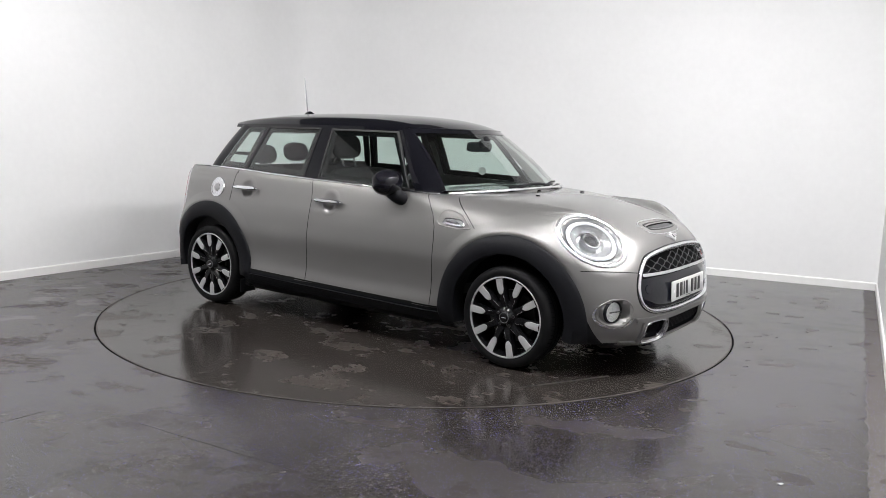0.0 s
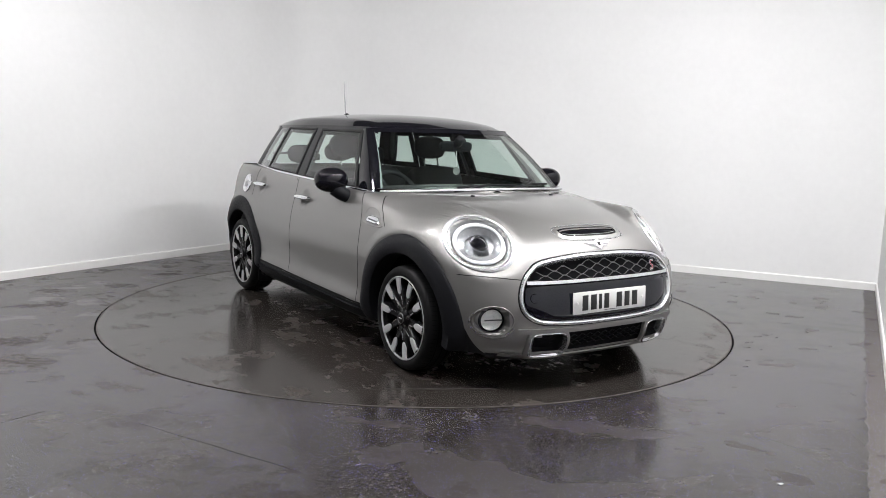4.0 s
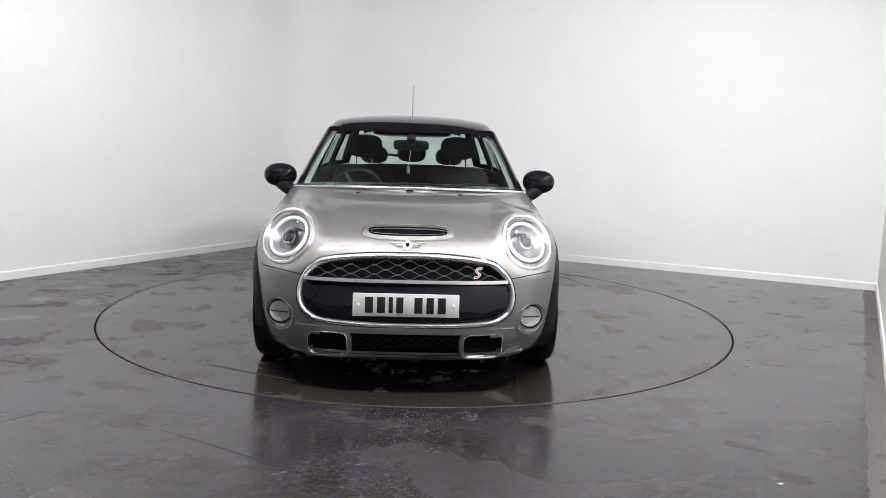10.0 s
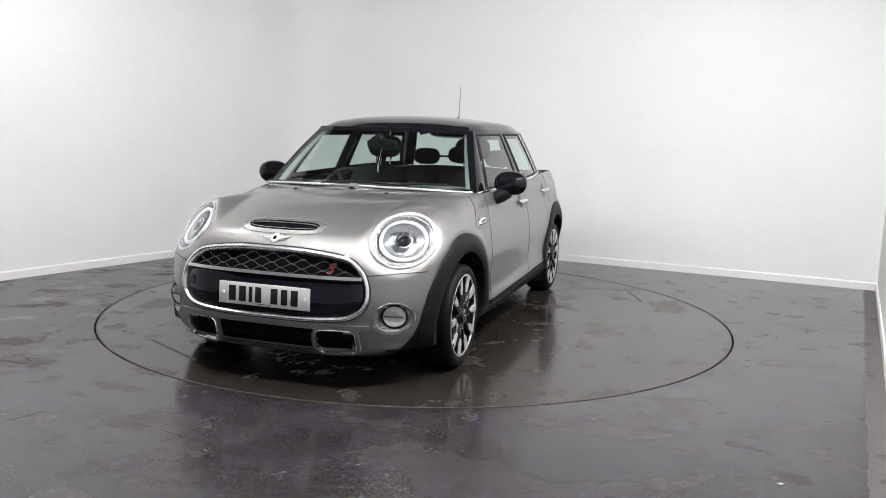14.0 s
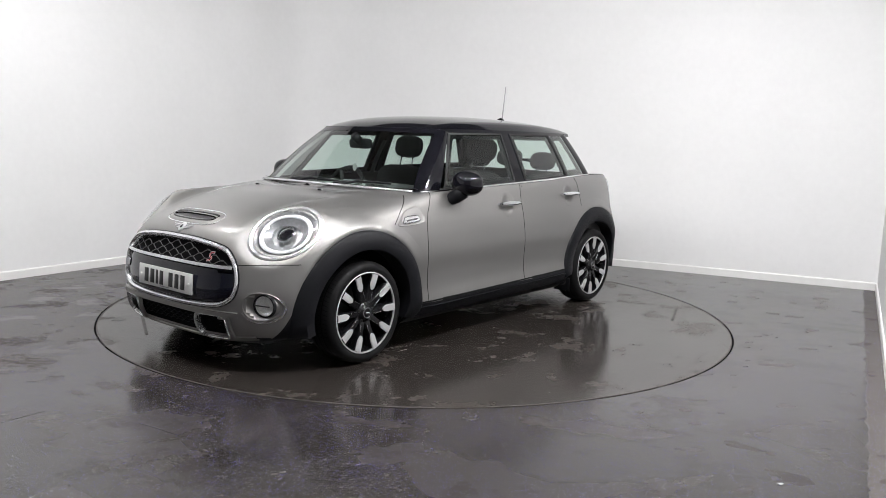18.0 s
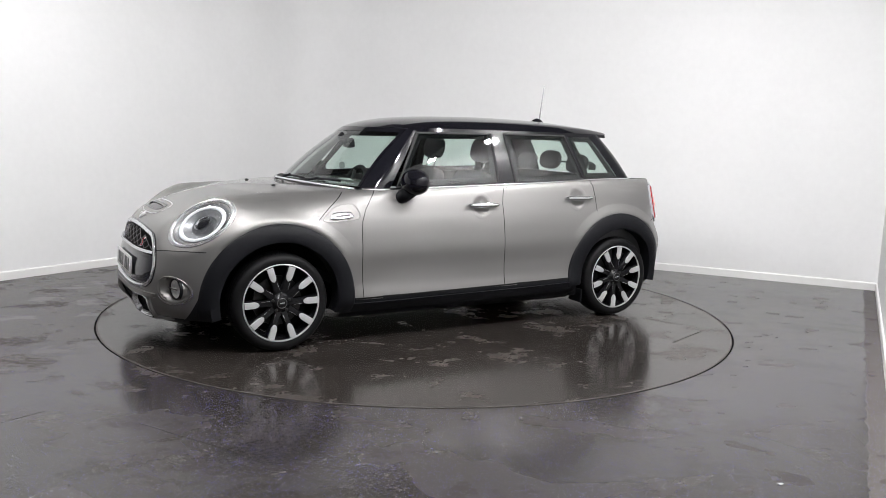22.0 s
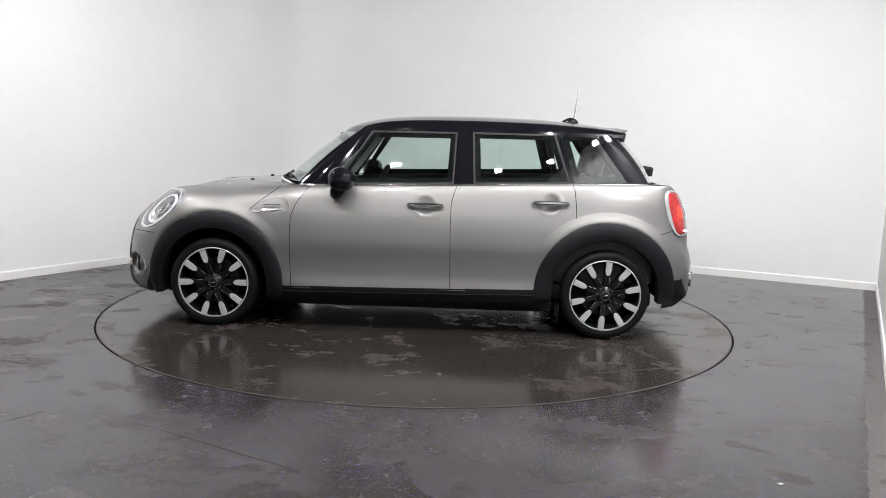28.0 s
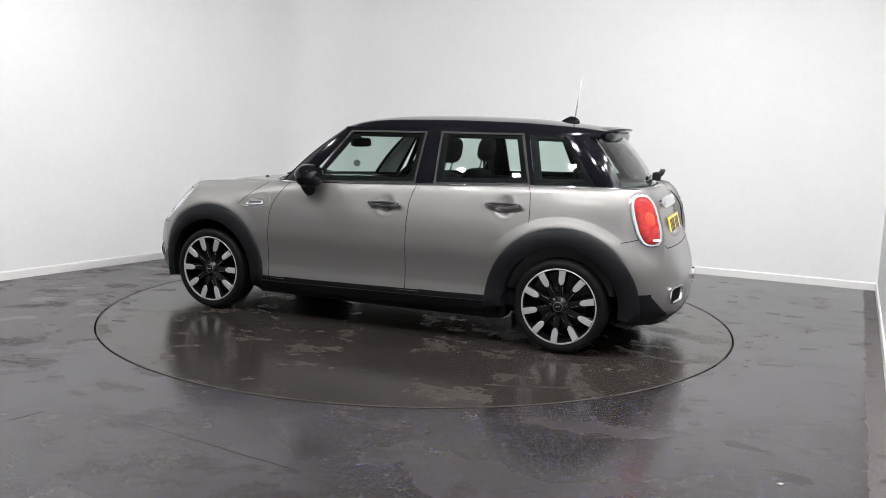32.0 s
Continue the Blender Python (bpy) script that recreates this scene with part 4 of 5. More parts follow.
for q in (-1, 1):
    DUCT = squircle(q * 0.385, 0.256, 0.102, 0.065, 4.2, 48)
    part("duct_frame", shell("duct_frame", BRIGHT, DUCT, [(-0.001, -0.004), (0.0, 0.013), (0.003, 0.017), (0.006, 0.015), (0.008, 0.004), (0.009, -0.03)], FR), car, "chrome-framed brake duct")
    part("duct_surround", shell("duct_surround", PAINT, inset(DUCT, -0.020), [(0.0, -0.004), (0.004, 0.010), (0.012, 0.014), (0.021, 0.012)], FR), car)
    part("duct_back", shell("duct_back", DARK, inset(DUCT, 0.008), [(0, -0.012), (0.004, -0.03)], FR, close=4), car)
    rows = [[on_front(q * 0.470, z, -0.002 - d) + Vector((0, -q * 0.004, 0)) for z in (0.218, 0.24, 0.262, 0.284, 0.304)] for d in (0.0, 0.02, 0.045)]
    part("duct_cheek", grid_mesh("duct_cheek", rows, CAP), car, "bright inner cheek of the duct")
    # fog lamp
    F = FOG[q]
    POD = lambda y, z, h: on_front(y, z, h) if h > -0.5 else Vector((1.848 + (h + 1) - 0.3 * (abs(y) - 0.645), y, z))
    part("fog_recess", shell("fog_recess", PAINT, F, [(-0.003, -0.001), (0.0, 0.003), (0.004, 0.002), (0.009, -0.006), (0.013, -1.012), (0.016, -1.03)], POD, close=3), car, "round fog lamp recess")
    part("fog_ring", shell("fog_ring", PLASTIC, inset(F, 0.013), [(0, -1.01), (0.002, -0.998), (0.007, -0.996), (0.009, -1.004)], POD), car, "black fog lamp ring")
    part("fog_lamp", shell("fog_lamp", FOG_BOWL, inset(F, 0.019), [(0, -1.004), (0.010, -1.012), (0.03, -1.022)], POD, close=3), car, "clear round fog lamp")
    part("fog_lens", shell("fog_lens", CLEAR, inset(F, 0.018), [(0, -1.002), (0.006, -0.994), (0.02, -0.988)], POD, close=4), car).visible_shadow = False
    part("fog_bar", ribbon("fog_bar", SATIN, [(q * 0.645 - 0.046, 0.382), (q * 0.645 + 0.046, 0.382)], lambda y, z, h: Vector((1.856 + h - 0.3 * (abs(y) - 0.645), y, z)), 0.006, 0.006, 4), car)
    # highlight of the painted bumper crease, laid on as a chrome line
    part("crease_glint", ribbon("crease_glint", CHROME, [(q * (0.645 + 0.083 * math.sin(radians(a))), 0.374 + 0.080 * math.cos(radians(a))) for a in range(60, 251, 10)], FR, 0.007, 0.006, 2), car, "chrome line imitating the crease highlight under the fog lamp")
    # headlamp
    H = HEADLAMP[q]
    lamp = part("headlamp", shell("headlamp", REFLECTOR, inset(H, 0.010), [(0, 0.004), (0.004, -0.03), (0.02, -0.05)], FR, close=6), car, "round headlamp with a lit white ring")
    for nm, mt, out, rws, cl_, lb in (
            ("headlamp_bezel", BRIGHT, H, [(-0.009, -0.002), (-0.006, 0.005), (0.0, 0.009), (0.006, 0.008), (0.011, 0.0)], 0, "chrome headlamp bezel"),
            ("bowl", REFLECTOR, inset(H, 0.010), [(0, 0.0), (0.010, -0.006), (0.018, -0.020)], 0, "bright inner bowl"),
            ("light_ring", GLOW, inset(H, 0.030), [(0, -0.008), (0.003, -0.001), (0.009, 0.001), (0.014, -0.002), (0.016, -0.012)], 0, "white glowing daytime ring"),
            ("inner_bowl", REFLECTOR, inset(H, 0.046), [(0, -0.008), (0.006, -0.016), (0.026, -0.030)], 0, "bright inner bowl"),
            ("projector_ring", CHROME, lean(q, 0.628, 0.755, 0.037, 0.038), [(0, -0.03), (0.001, -0.006), (0.006, -0.004), (0.010, -0.012)], 0, "chrome projector ring"),
            ("projector", BLACK_GLOSS, lean(q, 0.628, 0.755, 0.026, 0.027), [(0, -0.016), (0.008, -0.008), (0.02, -0.004)], 3, "dark projector lens"),
            ("lens_cover", CLEAR, inset(H, 0.014), [(0, 0.006), (0.006, 0.014), (0.02, 0.020), (0.05, 0.026)], 4, "clear headlamp cover")):
        o = part(nm, shell(nm, mt, out, rws, FR, close=cl_), lamp, lb)
        if nm == "lens_cover":
            o.visible_shadow = False

# shut lines of the bonnet and the bumper
SD = {s: (lambda x, z, h, s=s: on_side(x, z, s, h)) for s in (1, -1)}
for s in (1, -1):
    part("bumper_gap", ribbon("bumper_gap", GAP, [(s * 0.515, 0.588), (s * 0.60, 0.596), (s * 0.70, 0.600), (s * 0.765, 0.600)], FR, 0.0042, 0.0010), car)
    part("bumper_gap", ribbon("bumper_gap", GAP, [(1.72, 0.600), (1.60, 0.602)], SD[s], 0.0042, 0.0010), car)
    a, b = on_front(s * 0.765, 0.600), on_side(1.72, 0.600, s)
    link = [TREE.find_nearest(a.lerp(b, k / 6))[0] for k in range(7)]
    part("bumper_gap", tube("bumper_gap", GAP, link, 0.0026, 6), car)
    part("bonnet_gap", ribbon("bonnet_gap", GAP, [(1.085, 0.735), (1.04, 0.785), (0.98, 0.84), (0.90, 0.90), (0.865, 0.93)], SD[s], 0.0042, 0.0010), car)
    part("door_gap", ribbon("door_gap", GAP, [(0.655, 0.948), (0.70, 0.895), (0.745, 0.83), (0.772, 0.76), (0.779, 0.68), (0.778, 0.5), (0.768, 0.275)], SD[s], 0.0042, 0.0010), car)
    part("door_gap", ribbon("door_gap", GAP, [(-0.320, 1.000), (-0.300, 0.975), (-0.278, 0.92), (-0.264, 0.85), (-0.262, 0.70), (-0.272, 0.30)], SD[s], 0.0042, 0.0010), car)
    part("door_gap", ribbon("door_gap", GAP, [(-1.040, 1.030), (-1.062, 0.96), (-1.070, 0.88), (-1.077, 0.72)], SD[s], 0.0042, 0.0010), car)
    part("sill_gap", ribbon("sill_gap", GAP, [(0.84, 0.286), (0.4, 0.293), (0, 0.299), (-0.4, 0.306), (-0.85, 0.316)], SD[s], 0.010, 0.002), car)
    part("sill_step", ribbon("sill_step", PLASTIC, [(0.86, 0.235), (0.4, 0.240), (0, 0.246), (-0.4, 0.252), (-0.86, 0.262)], SD[s], 0.05, 0.010), car, "ribbed black sill moulding")
    part("rear_gap", ribbon("rear_gap", GAP, [(-1.57, 0.690), (-1.65, 0.705), (-1.73, 0.722)], SD[s], 0.005, 0.0012), car)
    # handles
    for hx, hz in HANDLES:
        part("handle_cup", shell("handle_cup", PAINT, squircle(hx, hz, 0.090, 0.090, 2, 48), [(0, -0.0003), (0.003, 0.0004), (0.014, 0.0004), (0.024, 0.0002), (0.030, -0.0015), (0.039, -0.007), (0.052, -0.015), (0.072, -0.019)], SD[s], close=4), car, "round recess behind the handle")
        H = squircle(hx, hz, 0.122, 0.016, 3, 40)
        part("door_handle", shell("door_handle", CHROME, H, [(0, 0.004), (0.000, 0.022), (0.004, 0.034), (0.010, 0.038)], SD[s], close=3), car, "chrome bar door handle")
    # side vent panel with its bright insert
    V = [(1.02, 0.762), (0.80, 0.772), (0.800, 0.842), (0.845, 0.868), (0.935, 0.850), (0.985, 0.815)][::-1]
    V = [(x, z) for x, z in V]
    if sum((V[k - 1][0] * V[k][1] - V[k][0] * V[k - 1][1]) for k in range(6)) < 0:
        V = V[::-1]
    VS = smooth_loop(V, 3)
    part("side_vent", shell("side_vent", PAINT, VS, [(0, 0.0005), (0.003, 0.0028), (0.007, 0.0014), (0.012, 0.0006)], SD[s], close=3), car, "raised fender vent panel")
    B = smooth_loop([(0.838, 0.780), (0.975, 0.772), (0.972, 0.800), (0.945, 0.815), (0.855, 0.819), (0.836, 0.804)], 3)
    if sum((B[k - 1][0] * B[k][1] - B[k][0] * B[k - 1][1]) for k in range(len(B))) < 0:
        B = B[::-1]
    part("vent_insert", shell("vent_insert", BRIGHT, B, [(0, 0.001), (0.001, 0.006), (0.004, 0.008), (0.007, 0.005)], SD[s], close=2), car, "bright chrome vent insert")
    part("vent_bar", ribbon("vent_bar", SATIN, [(0.858, 0.797), (0.945, 0.790)], lambda x, z, h, s=s: on_side(x, z, s, h + 0.007), 0.008, 0.002), car)

part("fuel_cap", shell("fuel_cap", BRIGHT, squircle(-1.225, 0.868, 0.072, 0.072), [(0, 0.001), (0.003, 0.010), (0.012, 0.012), (0.018, 0.008), (0.030, 0.010)], SD[-1], close=3), car, "round chrome fuel cap")
part("fuel_cap_boss", shell("fuel_cap_boss", CAP, squircle(-1.225, 0.868, 0.034, 0.030), [(0, 0.010), (0.004, 0.014)], SD[-1], close=2), car)

# ---- belt strip, window frames ----
for s in (1, -1):
    path = [(0.735 - k * 0.0575, 0) for k in range(41)]
    pts = []
    for x, _ in path:
        z = belt(x) - 0.004
        pts.append((x, s * (side_y(x, z) + 0.014 - 0.03 * max(0, x - 0.62)), z))
    part("belt_strip", tube("belt_strip", CHROME, pts, 0.0085, 8), car, "bright chrome belt strip")
    for quad in (FW, RW):
        loop = [Vector(q) for q in quad]
        n = 14
        corner = 0.012
        fx = [quad[0][0] - corner, quad[1][0] + corner, quad[2][0] + corner, quad[3][0] - corner]
        inner = [Vector((fx[0], quad[0][1] + 0.012)), Vector((fx[1], quad[1][1] + 0.012)), Vector((fx[2], quad[2][1] - corner)), Vector((fx[3], quad[3][1] - corner))]
        outer_r, inner_r = [], []
        for j in range(4):
            for k in range(n):
                outer_r.append(loop[j].lerp(loop[(j + 1) % 4], k / n))
                inner_r.append(inner[j].lerp(inner[(j + 1) % 4], k / n))
        L = lambda p, o: (p.x, s * (side_y(p.x, p.y) + o), p.y)
        ring = [[L(p, -0.004) for p in outer_r], [L(p, 0.007) for p in outer_r], [L(p, 0.007) for p in inner_r], [L(p, -0.006) for p in inner_r]]
        me = grid_mesh("window_frame", ring, FRAME, closed=True)
        me.set_sharp_from_angle(angle=radians(40))
        part("window_frame", me, car, "satin dark grey window frame")
    # seals inside the glass
    for quad, nm in ((FW, "window_seal"), (RW, "window_seal"), (QW, "window_seal")):
        loop = [Vector(q) for q in quad]
        c = sum(loop, Vector((0, 0))) / 4
        outer_r, inner_r = [], []
        wide = 0.052 if quad is not QW else 0.058
        for j in range(4):
            for k in range(12):
                p = loop[j].lerp(loop[(j + 1) % 4], k / 12)
                outer_r.append(p)
                inner_r.append(Vector((c.x + (p.x - c.x) * (1 - 2 * wide / abs(loop[0].x - loop[1].x)), c.y + (p.y - c.y) * (1 - 1.7 * wide / 0.36))))
        L = lambda p, o: (p.x, s * (side_y(p.x, p.y) + o), p.y)
        part(nm, grid_mesh(nm, [[L(p, -0.004) for p in outer_r], [L(p, -0.005) for p in inner_r], [L(p, -0.02) for p in inner_r]], DARK, closed=True), car, "black inner window surround")

# chrome line and black cowl at the foot of the windscreen
pts = [windscreen_pt(-1 + 2 * k / 30, 0.0) + Vector((0.030, 0, 0.006 + 0.016 * (1 - (-1 + k / 15) ** 2))) for k in range(31)]
part("screen_strip", tube("screen_strip", BRIGHT, pts, 0.0085, 8), car, "bright chrome strip under the windscreen")
rows = [[windscreen_pt(-1 + 2 * k / 30, 0.02) + Vector((dx, 0, dz)) for k in range(31)] for dx, dz in ((0.026, 0.014), (0.0, 0.014), (-0.06, -0.01))]
part("cowl", grid_mesh("cowl", rows, PLASTIC), car, "black plastic scuttle under the windscreen")
# black bands round the windscreen
def ws_off(u, v, o):
    p = windscreen_pt(u, v)
    return p + Vector((0.75, 0, 0.62)) * o
for nm, us, vs in (("screen_band", (-1, 1), (0.0, 0.05)), ("screen_band", (-1, 1), (0.92, 1.0)), ("screen_band", (-1, -0.975), (0.0, 1.0)), ("screen_band", (0.975, 1), (0.0, 1.0))):
    rows = [[ws_off(us[0] + (us[1] - us[0]) * j / 16, vs[0] + (vs[1] - vs[0]) * i / 10, 0.0015) for j in range(17)] for i in range(11)]
    part(nm, grid_mesh(nm, rows, BLACK_GLOSS), car, "black printed edge of the windscreen")
for a, b in (((-0.35, 0.05), (0.30, 0.07)), ((0.25, 0.045), (0.80, 0.08))):
    pts = [ws_off(a[0] + (b[0] - a[0]) * k / 12, a[1] + (b[1] - a[1]) * k / 12 + 0.02 * math.sin(math.pi * k / 12), 0.016) for k in range(13)]
    w = part("wiper", tube("wiper", PLASTIC, pts, 0.007, 6), car, "black windscreen wiper")
    part("wiper_arm", tube("wiper_arm", PLASTIC, [ws_off(a[0] - 0.05, -0.02, 0.02), ws_off((a[0] + b[0]) / 2, (a[1] + b[1]) / 2 + 0.02, 0.026)], 0.009, 6), w, loc=(0, 0, 0))
for s in (1, -1):
    part("washer_jet", lathe("washer_jet", PLASTIC, [(0.014, 0.0), (0.012, 0.008), (0.001, 0.010)], 12, "z"), car, loc=OFF + on_top(1.16, s * 0.30))

# ---- door mirrors ----
for s in (1, -1):
    def build(bm):
        bmesh.ops.create_uvsphere(bm, u_segments=32, v_segments=20, radius=1)
        for v in bm.verts:
            x, y, z = v.co
            if x < -0.35:
                x = -0.35 - (abs(x) - 0.35) * 0.12
            k = 2.25
            n = (abs(y) ** k + abs(z) ** k + abs(x) ** k) ** (1 / k) or 1
            v.co = Vector((x * 0.086 / n + 0.004, y * 0.108 / n, z * 0.079 / n))
    mir = part("door_mirror", solid("door_mirror", BLACK_GLOSS, build), car, "gloss black door mirror cap", OFF + Vector((0.435, s * 0.872, 1.000)))
    mir.rotation_euler = (0, 0, radians(-s * 6))
    part("mirror_glass", shell("mirror_glass", CHROME, squircle(0, 0, 0.088, 0.062, 2.4), [(0, 0)], lambda y, z, h: Vector((-0.038, y, z)), close=3), mir, "mirror glass")
    part("mirror_foot", tube("mirror_foot", PLASTIC, [(0.030, -s * 0.010, -0.048), (0.048, -s * 0.050, -0.082), (0.066, -s * 0.090, -0.106), (0.070, -s * 0.126, -0.112)], [0.050, 0.046, 0.040, 0.044], 12), mir, "matt black mirror foot")

# ---- roof ----
def fin(bm):
    bmesh.ops.create_uvsphere(bm, u_segments=28, v_segments=16, radius=1)
    for v in bm.verts:
        x, y, z = v.co
        v.co = Vector((x * 0.066, y * 0.028 * (1 - 0.35 * max(0, x)), z * (0.042 if x < 0 else 0.042 - 0.020 * x)))


ant = part("aerial_base", solid("aerial_base", BLACK_GLOSS, fin), car, "black domed roof aerial foot", OFF + Vector((-1.100, 0, 1.408)))
part("aerial_rod", tube("aerial_rod", ROD, [(-0.030, 0, 0.03), (-0.064, 0, 0.302)], [0.0058, 0.0038], 8), ant, "thin grey metal aerial rod", loc=(0, 0, 0))
rows = []
for k in range(25):
    u = -1 + 2 * k / 24
    y = 0.43 * u
    xa, xb = -1.36 + 0.03 * u * u, -1.515 + 0.155 * u * u
    za, zb = 1.382 - 0.045 * abs(u) ** 3, 1.372 - 0.035 * abs(u) ** 3
    rows.append([(xa, y, za - 0.02), (xa, y, za + 0.002), ((xa + xb) / 2, y, (za + zb) / 2 + 0.006), (xb, y, zb), (xb - 0.004, y, zb - 0.010), (xb + 0.02, y, zb - 0.020), (xa - 0.02, y, za - 0.05)])
me = grid_mesh("roof_spoiler", rows, BLACK_GLOSS)
me.set_sharp_from_angle(angle=radians(45))
part("roof_spoiler", me, car, "gloss black roof spoiler")
part("spoiler_fillet", cushion("spoiler_fillet", (0.13, 0.70, 0.085), (-1.400, 0, 1.318), (0, -12, 0), BLACK_GLOSS), car, "gloss black hump under the spoiler")

# ---- tail ----
RE = lambda y, z, h: on_front(y, z, h, -1)
for s in (1, -1):
    T = squircle(s * TAIL[2], 0.828, TAIL[3] - 0.002, 0.147, 2.9, 56, s * TAIL[4])
    tl = part("tail_lamp", shell("tail_lamp", TAIL_RED, inset(T, 0.010), [(0, 0.002), (0.002, 0.012), (0.012, 0.020), (0.03, 0.024)], RE, close=4), car, "upright red tail lamp")
    part("tail_bezel", shell("tail_bezel", BRIGHT, T, [(-0.010, -0.002), (-0.006, 0.008), (0.0, 0.013), (0.008, 0.013), (0.013, 0.0)], RE), tl, "chrome tail lamp ring", loc=(0, 0, 0))
    part("tail_inner", shell("tail_inner", TAIL_DARK, squircle(s * (TAIL[2] - 0.01), 0.835, 0.024, 0.042, 2.4), [(0, 0.0245), (0.006, 0.027)], RE, close=3), tl, "orange-red inner lamp", loc=(0, 0, 0))
    part("tail_reflector", shell("tail_reflector", WHITE_TRIM, squircle(s * (TAIL[2] - 0.02), 0.712, 0.020, 0.008, 3), [(0, 0.0245), (0.002, 0.026)], RE, close=2), tl, "pale reversing strip", loc=(0, 0, 0))
    D = squircle(s * 0.47, 0.375, 0.10, 0.055, 4, 40)
    part("rear_duct", shell("rear_duct", CHROME, D, [(-0.002, 0.0), (0.0, 0.016), (0.010, 0.018), (0.016, 0.004)], RE), car, "chrome-framed rear bumper duct")
    part("rear_duct_back", shell("rear_duct_back", DARK, inset(D, 0.012), [(0, 0.002)], RE, close=3), car)
part("tailgate_gap", ribbon("tailgate_gap", GAP, [(-0.56, 0.95), (-0.55, 0.70), (-0.50, 0.655), (0, 0.645), (0.50, 0.655), (0.55, 0.70), (0.56, 0.95)], RE, 0.006, 0.0012), car)
part("tailgate_handle", shell("tailgate_handle", CHROME, squircle(0, 0.905, 0.30, 0.034, 4), [(0, 0), (0.001, 0.02), (0.008, 0.026)], RE, close=3), car, "chrome tailgate handle strip")
part("plate_recess", shell("plate_recess", PAINT, squircle(0, 0.772, 0.28, 0.078, 5), [(0, 0.001), (0.004, 0.003)], RE, close=3), car)
plate(-1.834, 0.765, 15, YELLOW_PLATE, -1)
part("rear_wiper", tube("rear_wiper", PLASTIC, [(-1.70, 0.02, 1.066), (-1.728, -0.04, 1.090), (-1.715, -0.25, 1.098), (-1.67, -0.42, 1.095)], [0.024, 0.017, 0.011, 0.007], 8), car, "black rear wiper")
part("rear_wiper_boss", lathe("rear_wiper_boss", PLASTIC, [(0.03, -0.03), (0.028, 0.02), (0.001, 0.028)], 16, "z"), car, loc=OFF + Vector((-1.700, 0, 1.070)))
part("bumper_insert", ribbon("bumper_insert", PLASTIC, [(-0.60, 0.22), (0, 0.21), (0.60, 0.22)], RE, 0.06, 0.006), car, "black lower bumper insert")

# ---- under the car ----
part("underbody", box("underbody", DARK, (0.02, 0, 0.235), (3.30, 1.24, 0.11), 0.02), car, "dark underbody")
part("engine_bay", box("engine_bay", DARK, (1.28, 0, 0.45), (0.90, 0.80, 0.34), 0.02), car)
part("floor_pan", box("floor_pan", DARK, (-0.25, 0, 0.30), (1.85, 1.58, 0.10), 0.02), car)
for s in (1, -1):
    part("sill_end", box("sill_end", PLASTIC, (-0.90, s * 0.735, 0.235), (0.07, 0.15, 0.12), 0.012), car, "black plastic end of the sill")
    part("mud_flap", box("mud_flap", PLASTIC, (-0.985 - 0.0, s * 0.74, 0.165), (0.012, 0.14, 0.10), 0.004), car)

# ---- cabin ----
rows = []
for i in range(9):
    v = 0.22 + 0.77 * i / 8
    h = half_ring(v)
    row = [(min(max(x, -1.60), 0.93), y * 0.90, z) for x, y, z in h]
    rows.append(row + [(x, -y, z) for x, y, z in row[-2:0:-1]])
part("door_lining", grid_mesh("door_lining", rows, CABIN, closed=True), car, "black cabin lining")
part("cabin_floor", box("cabin_floor", CABIN, (-0.3, 0, 0.36), (2.4, 1.36, 0.02)), car)


for s in (1, -1):
    st = part("front_seat", cushion("front_seat", (0.50, 0.50, 0.16), (0.02, s * 0.36, 0.52), (0, -6, 0)), car, "dark cloth front seat")
    part("backrest", cushion("backrest", (0.13, 0.49, 0.54), (-0.255, s * 0.36, 0.785), (0, -14, 0)), st, loc=(0, 0, 0))
    part("headrest", cushion("headrest", (0.09, 0.270, 0.175), (-0.375, s * 0.36, 1.195), (0, -10, 0), k=2.9), st, loc=(0, 0, 0))
    for q in (-0.06, 0.06):
        part("headrest_post", tube("headrest_post", CHROME, [(-0.330, s * 0.36 + q, 1.02), (-0.362, s * 0.36 + q, 1.13)], 0.006, 6), st, loc=(0, 0, 0))
    part("rear_headrest", cushion("rear_headrest", (0.08, 0.24, 0.15), (-1.27, s * 0.33, 1.105), (0, -12, 0), k=2.7), car, "dark cloth rear headrest")
    for q in (-0.05, 0.05):
        part("rear_headrest_post", tube("rear_headrest_post", CHROME, [(-1.235, s * 0.33 + q, 0.99), (-1.26, s * 0.33 + q, 1.05)], 0.006, 6), car)
part("rear_headrest", cushion("rear_headrest", (0.08, 0.25, 0.15), (-1.26, 0, 1.125), (0, -12, 0), k=2.7), car, "dark cloth rear headrest")
part("rear_bench", cushion("rear_bench", (0.48, 1.22, 0.16), (-0.88, 0, 0.52), (0, -6, 0)), car, "dark cloth rear bench")
part("rear_backrest", cushion("rear_backrest", (0.14, 1.24, 0.55), (-1.18, 0, 0.76), (0, -16, 0)), car, "dark cloth rear backrest")
part("parcel_shelf", box("parcel_shelf", CABIN, (-1.42, 0, 0.985), (0.34, 1.08, 0.02), 0.005), car)
part("dashboard", cushion("dashboard", (0.36, 1.32, 0.34), (0.66, 0, 0.785), (0, 8, 0), CABIN), car, "black dashboard")
part("dashboard_top", box("dashboard_top", CABIN, (0.80, 0, 0.925), (0.22, 1.16, 0.03), 0.01), car)
part("centre_screen", lathe("centre_screen", BLACK_GLOSS, [(0.10, 0.0), (0.10, 0.02), (0.085, 0.03), (0.001, 0.03)], 32), car, loc=OFF + Vector((0.47, 0, 0.80))).rotation_euler = (0, 0, math.pi / 2)
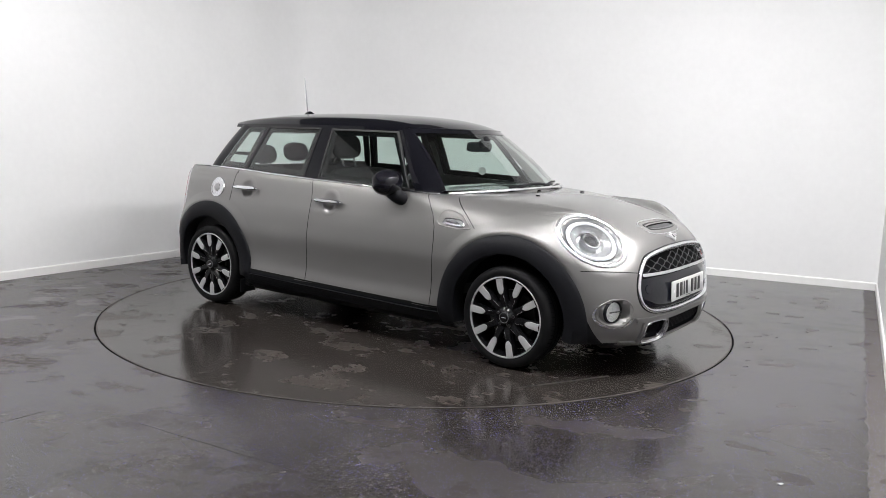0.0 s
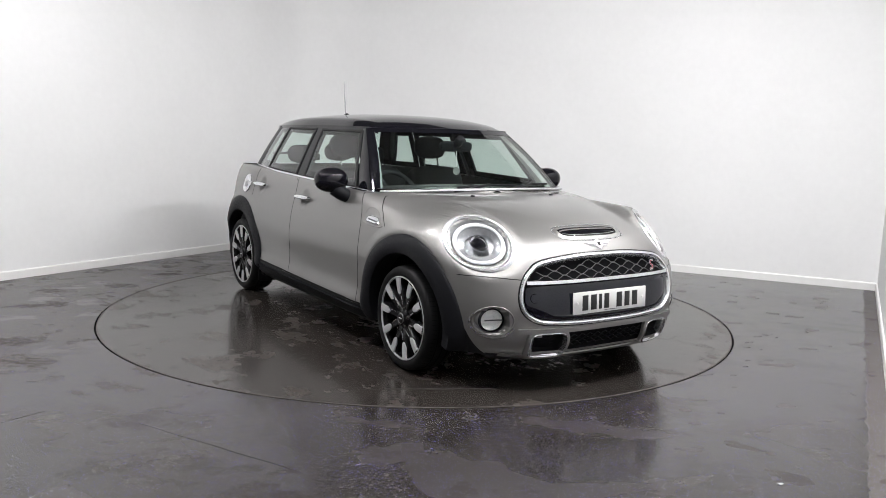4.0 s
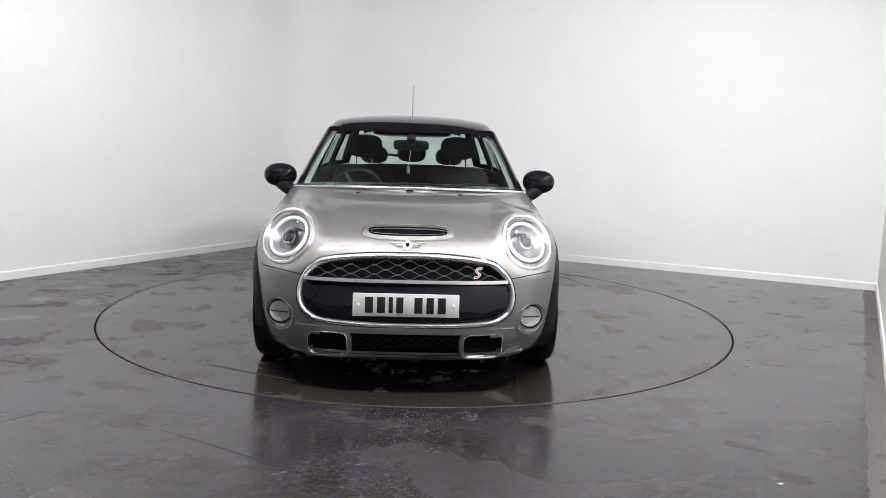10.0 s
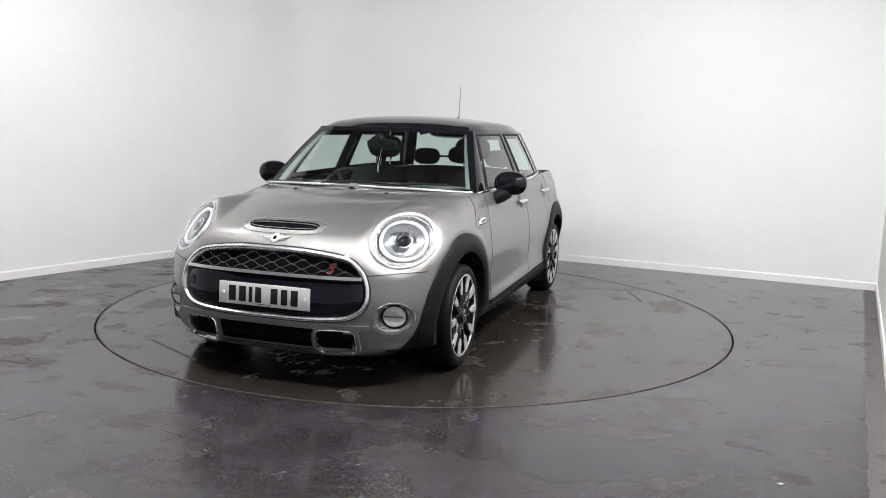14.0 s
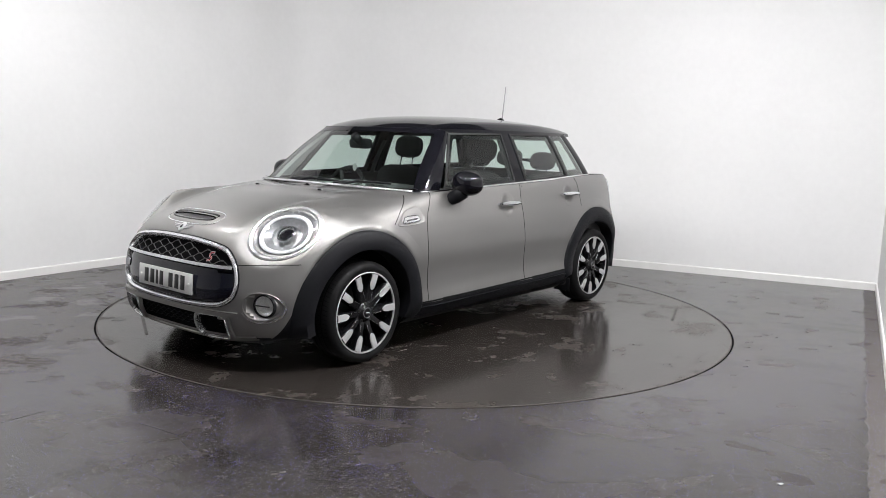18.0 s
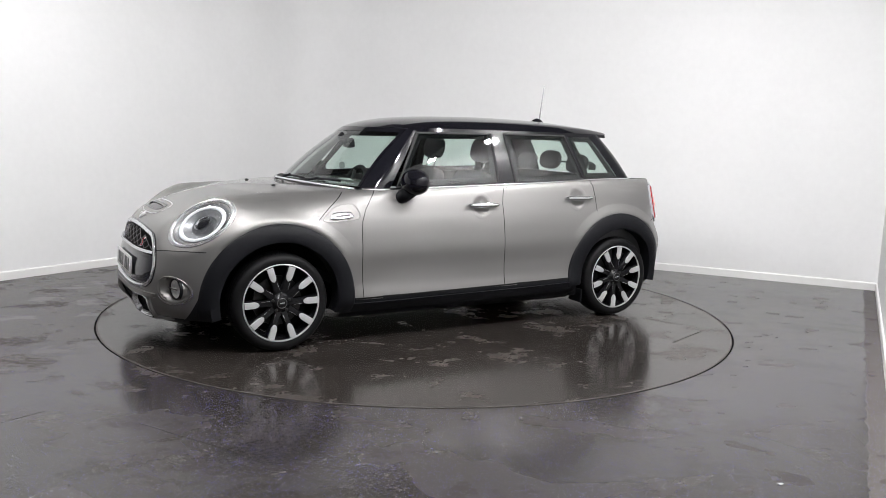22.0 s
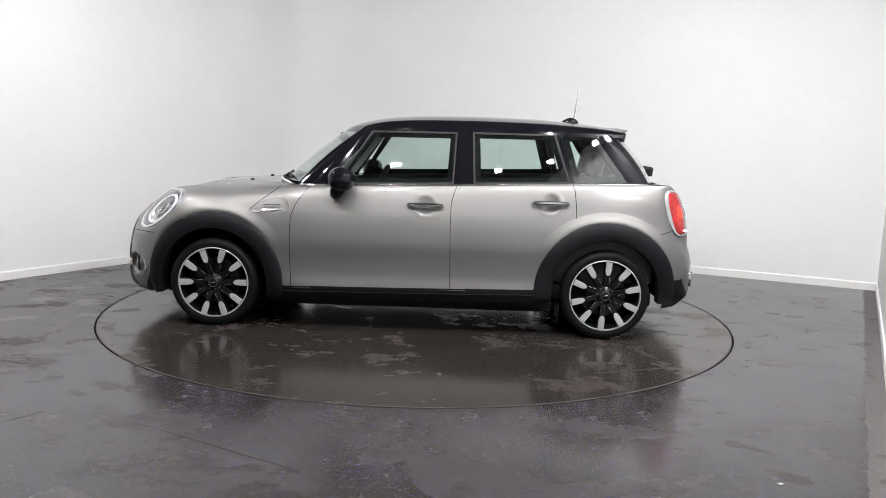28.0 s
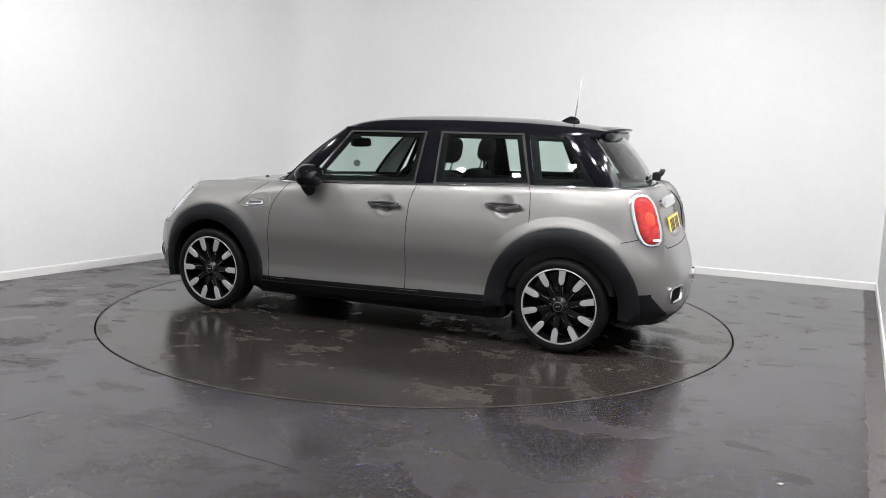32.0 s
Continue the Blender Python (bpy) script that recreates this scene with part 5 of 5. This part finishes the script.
ring = [(0.0, 0.182 * math.cos(2 * math.pi * k / 40), 0.182 * math.sin(2 * math.pi * k / 40)) for k in range(40)]
sw = part("steering_wheel", tube("steering_wheel", CLOTH, ring, 0.016, 10, closed=True), car, "black steering wheel", OFF + Vector((0.335, -0.36, 0.872)))
sw.rotation_euler = (0, radians(-24), 0)
part("wheel_hub", cushion("wheel_hub", (0.05, 0.14, 0.12), (0.02, 0, 0), (0, 0, 0), CABIN), sw, loc=(0, 0, 0))
for a in (90, 210, 330):
    part("wheel_spoke", tube("wheel_spoke", CABIN, [(0.01, 0, 0), (0.0, 0.178 * math.sin(radians(a)), -0.178 * math.cos(radians(a + 180)) * 1.0)], 0.014, 6), sw, loc=(0, 0, 0))
# headlining under the roof
rows = [[roof_pt(-0.96 + 1.92 * j / 20, 0.03 + 0.93 * i / 16) + Vector((0, 0, -0.035)) for j in range(21)] for i in range(17)]
part("headlining", grid_mesh("headlining", rows, LINING), car, "pale grey headlining")
rv = part("rear_view_mirror", cushion("rear_view_mirror", (0.04, 0.235, 0.068), (0.52, 0, 1.222), (0, 10, -8), PLASTIC), car, "black rear-view mirror")
part("mirror_stem", tube("mirror_stem", PLASTIC, [(0.53, 0, 1.235), (0.585, 0, 1.275)], 0.030, 8), rv, loc=(0, 0, 0))
part("mirror_tag", lathe("mirror_tag", LINING, [(0.026, -0.004), (0.027, 0.0), (0.022, 0.004), (0.001, 0.005)], 24), car, "round tag hanging from the mirror", OFF + Vector((0.56, -0.014, 1.062))).rotation_euler = (0, 0, radians(20))
part("tag_string", tube("tag_string", WHITE_TRIM, [(0.53, 0.0, 1.20), (0.56, -0.014, 1.088)], 0.0015, 5), car)
for s in (1, -1):
    rows = [[windscreen_pt(s * (0.918 + 0.047 * j / 6), 0.05 + 0.90 * i / 14) + Vector((-0.030 - 0.035 * (1 - j / 6), 0, -0.012)) for j in range(7)] for i in range(15)]
    part("pillar_lining", grid_mesh("pillar_lining", rows, LINING), car, "pale grey pillar lining")
    part("seat_belt", ribbon("seat_belt", CABIN, [(-0.33, 1.24), (-0.31, 1.10), (-0.30, 0.95)], lambda x, z, h, s=s: Vector((x, s * (side_y(x, z) - 0.045 + h), z)), 0.045, 0.003, 4), car)


# ---- motion of the turntable and the car ----
def motions():
    for thing in (turntable, car):
        walk(thing, [(t, pose(0, 0, 0, 0, 0, TURN_START + TURN_RATE * t)) for t in range(0, 33)])


motions()
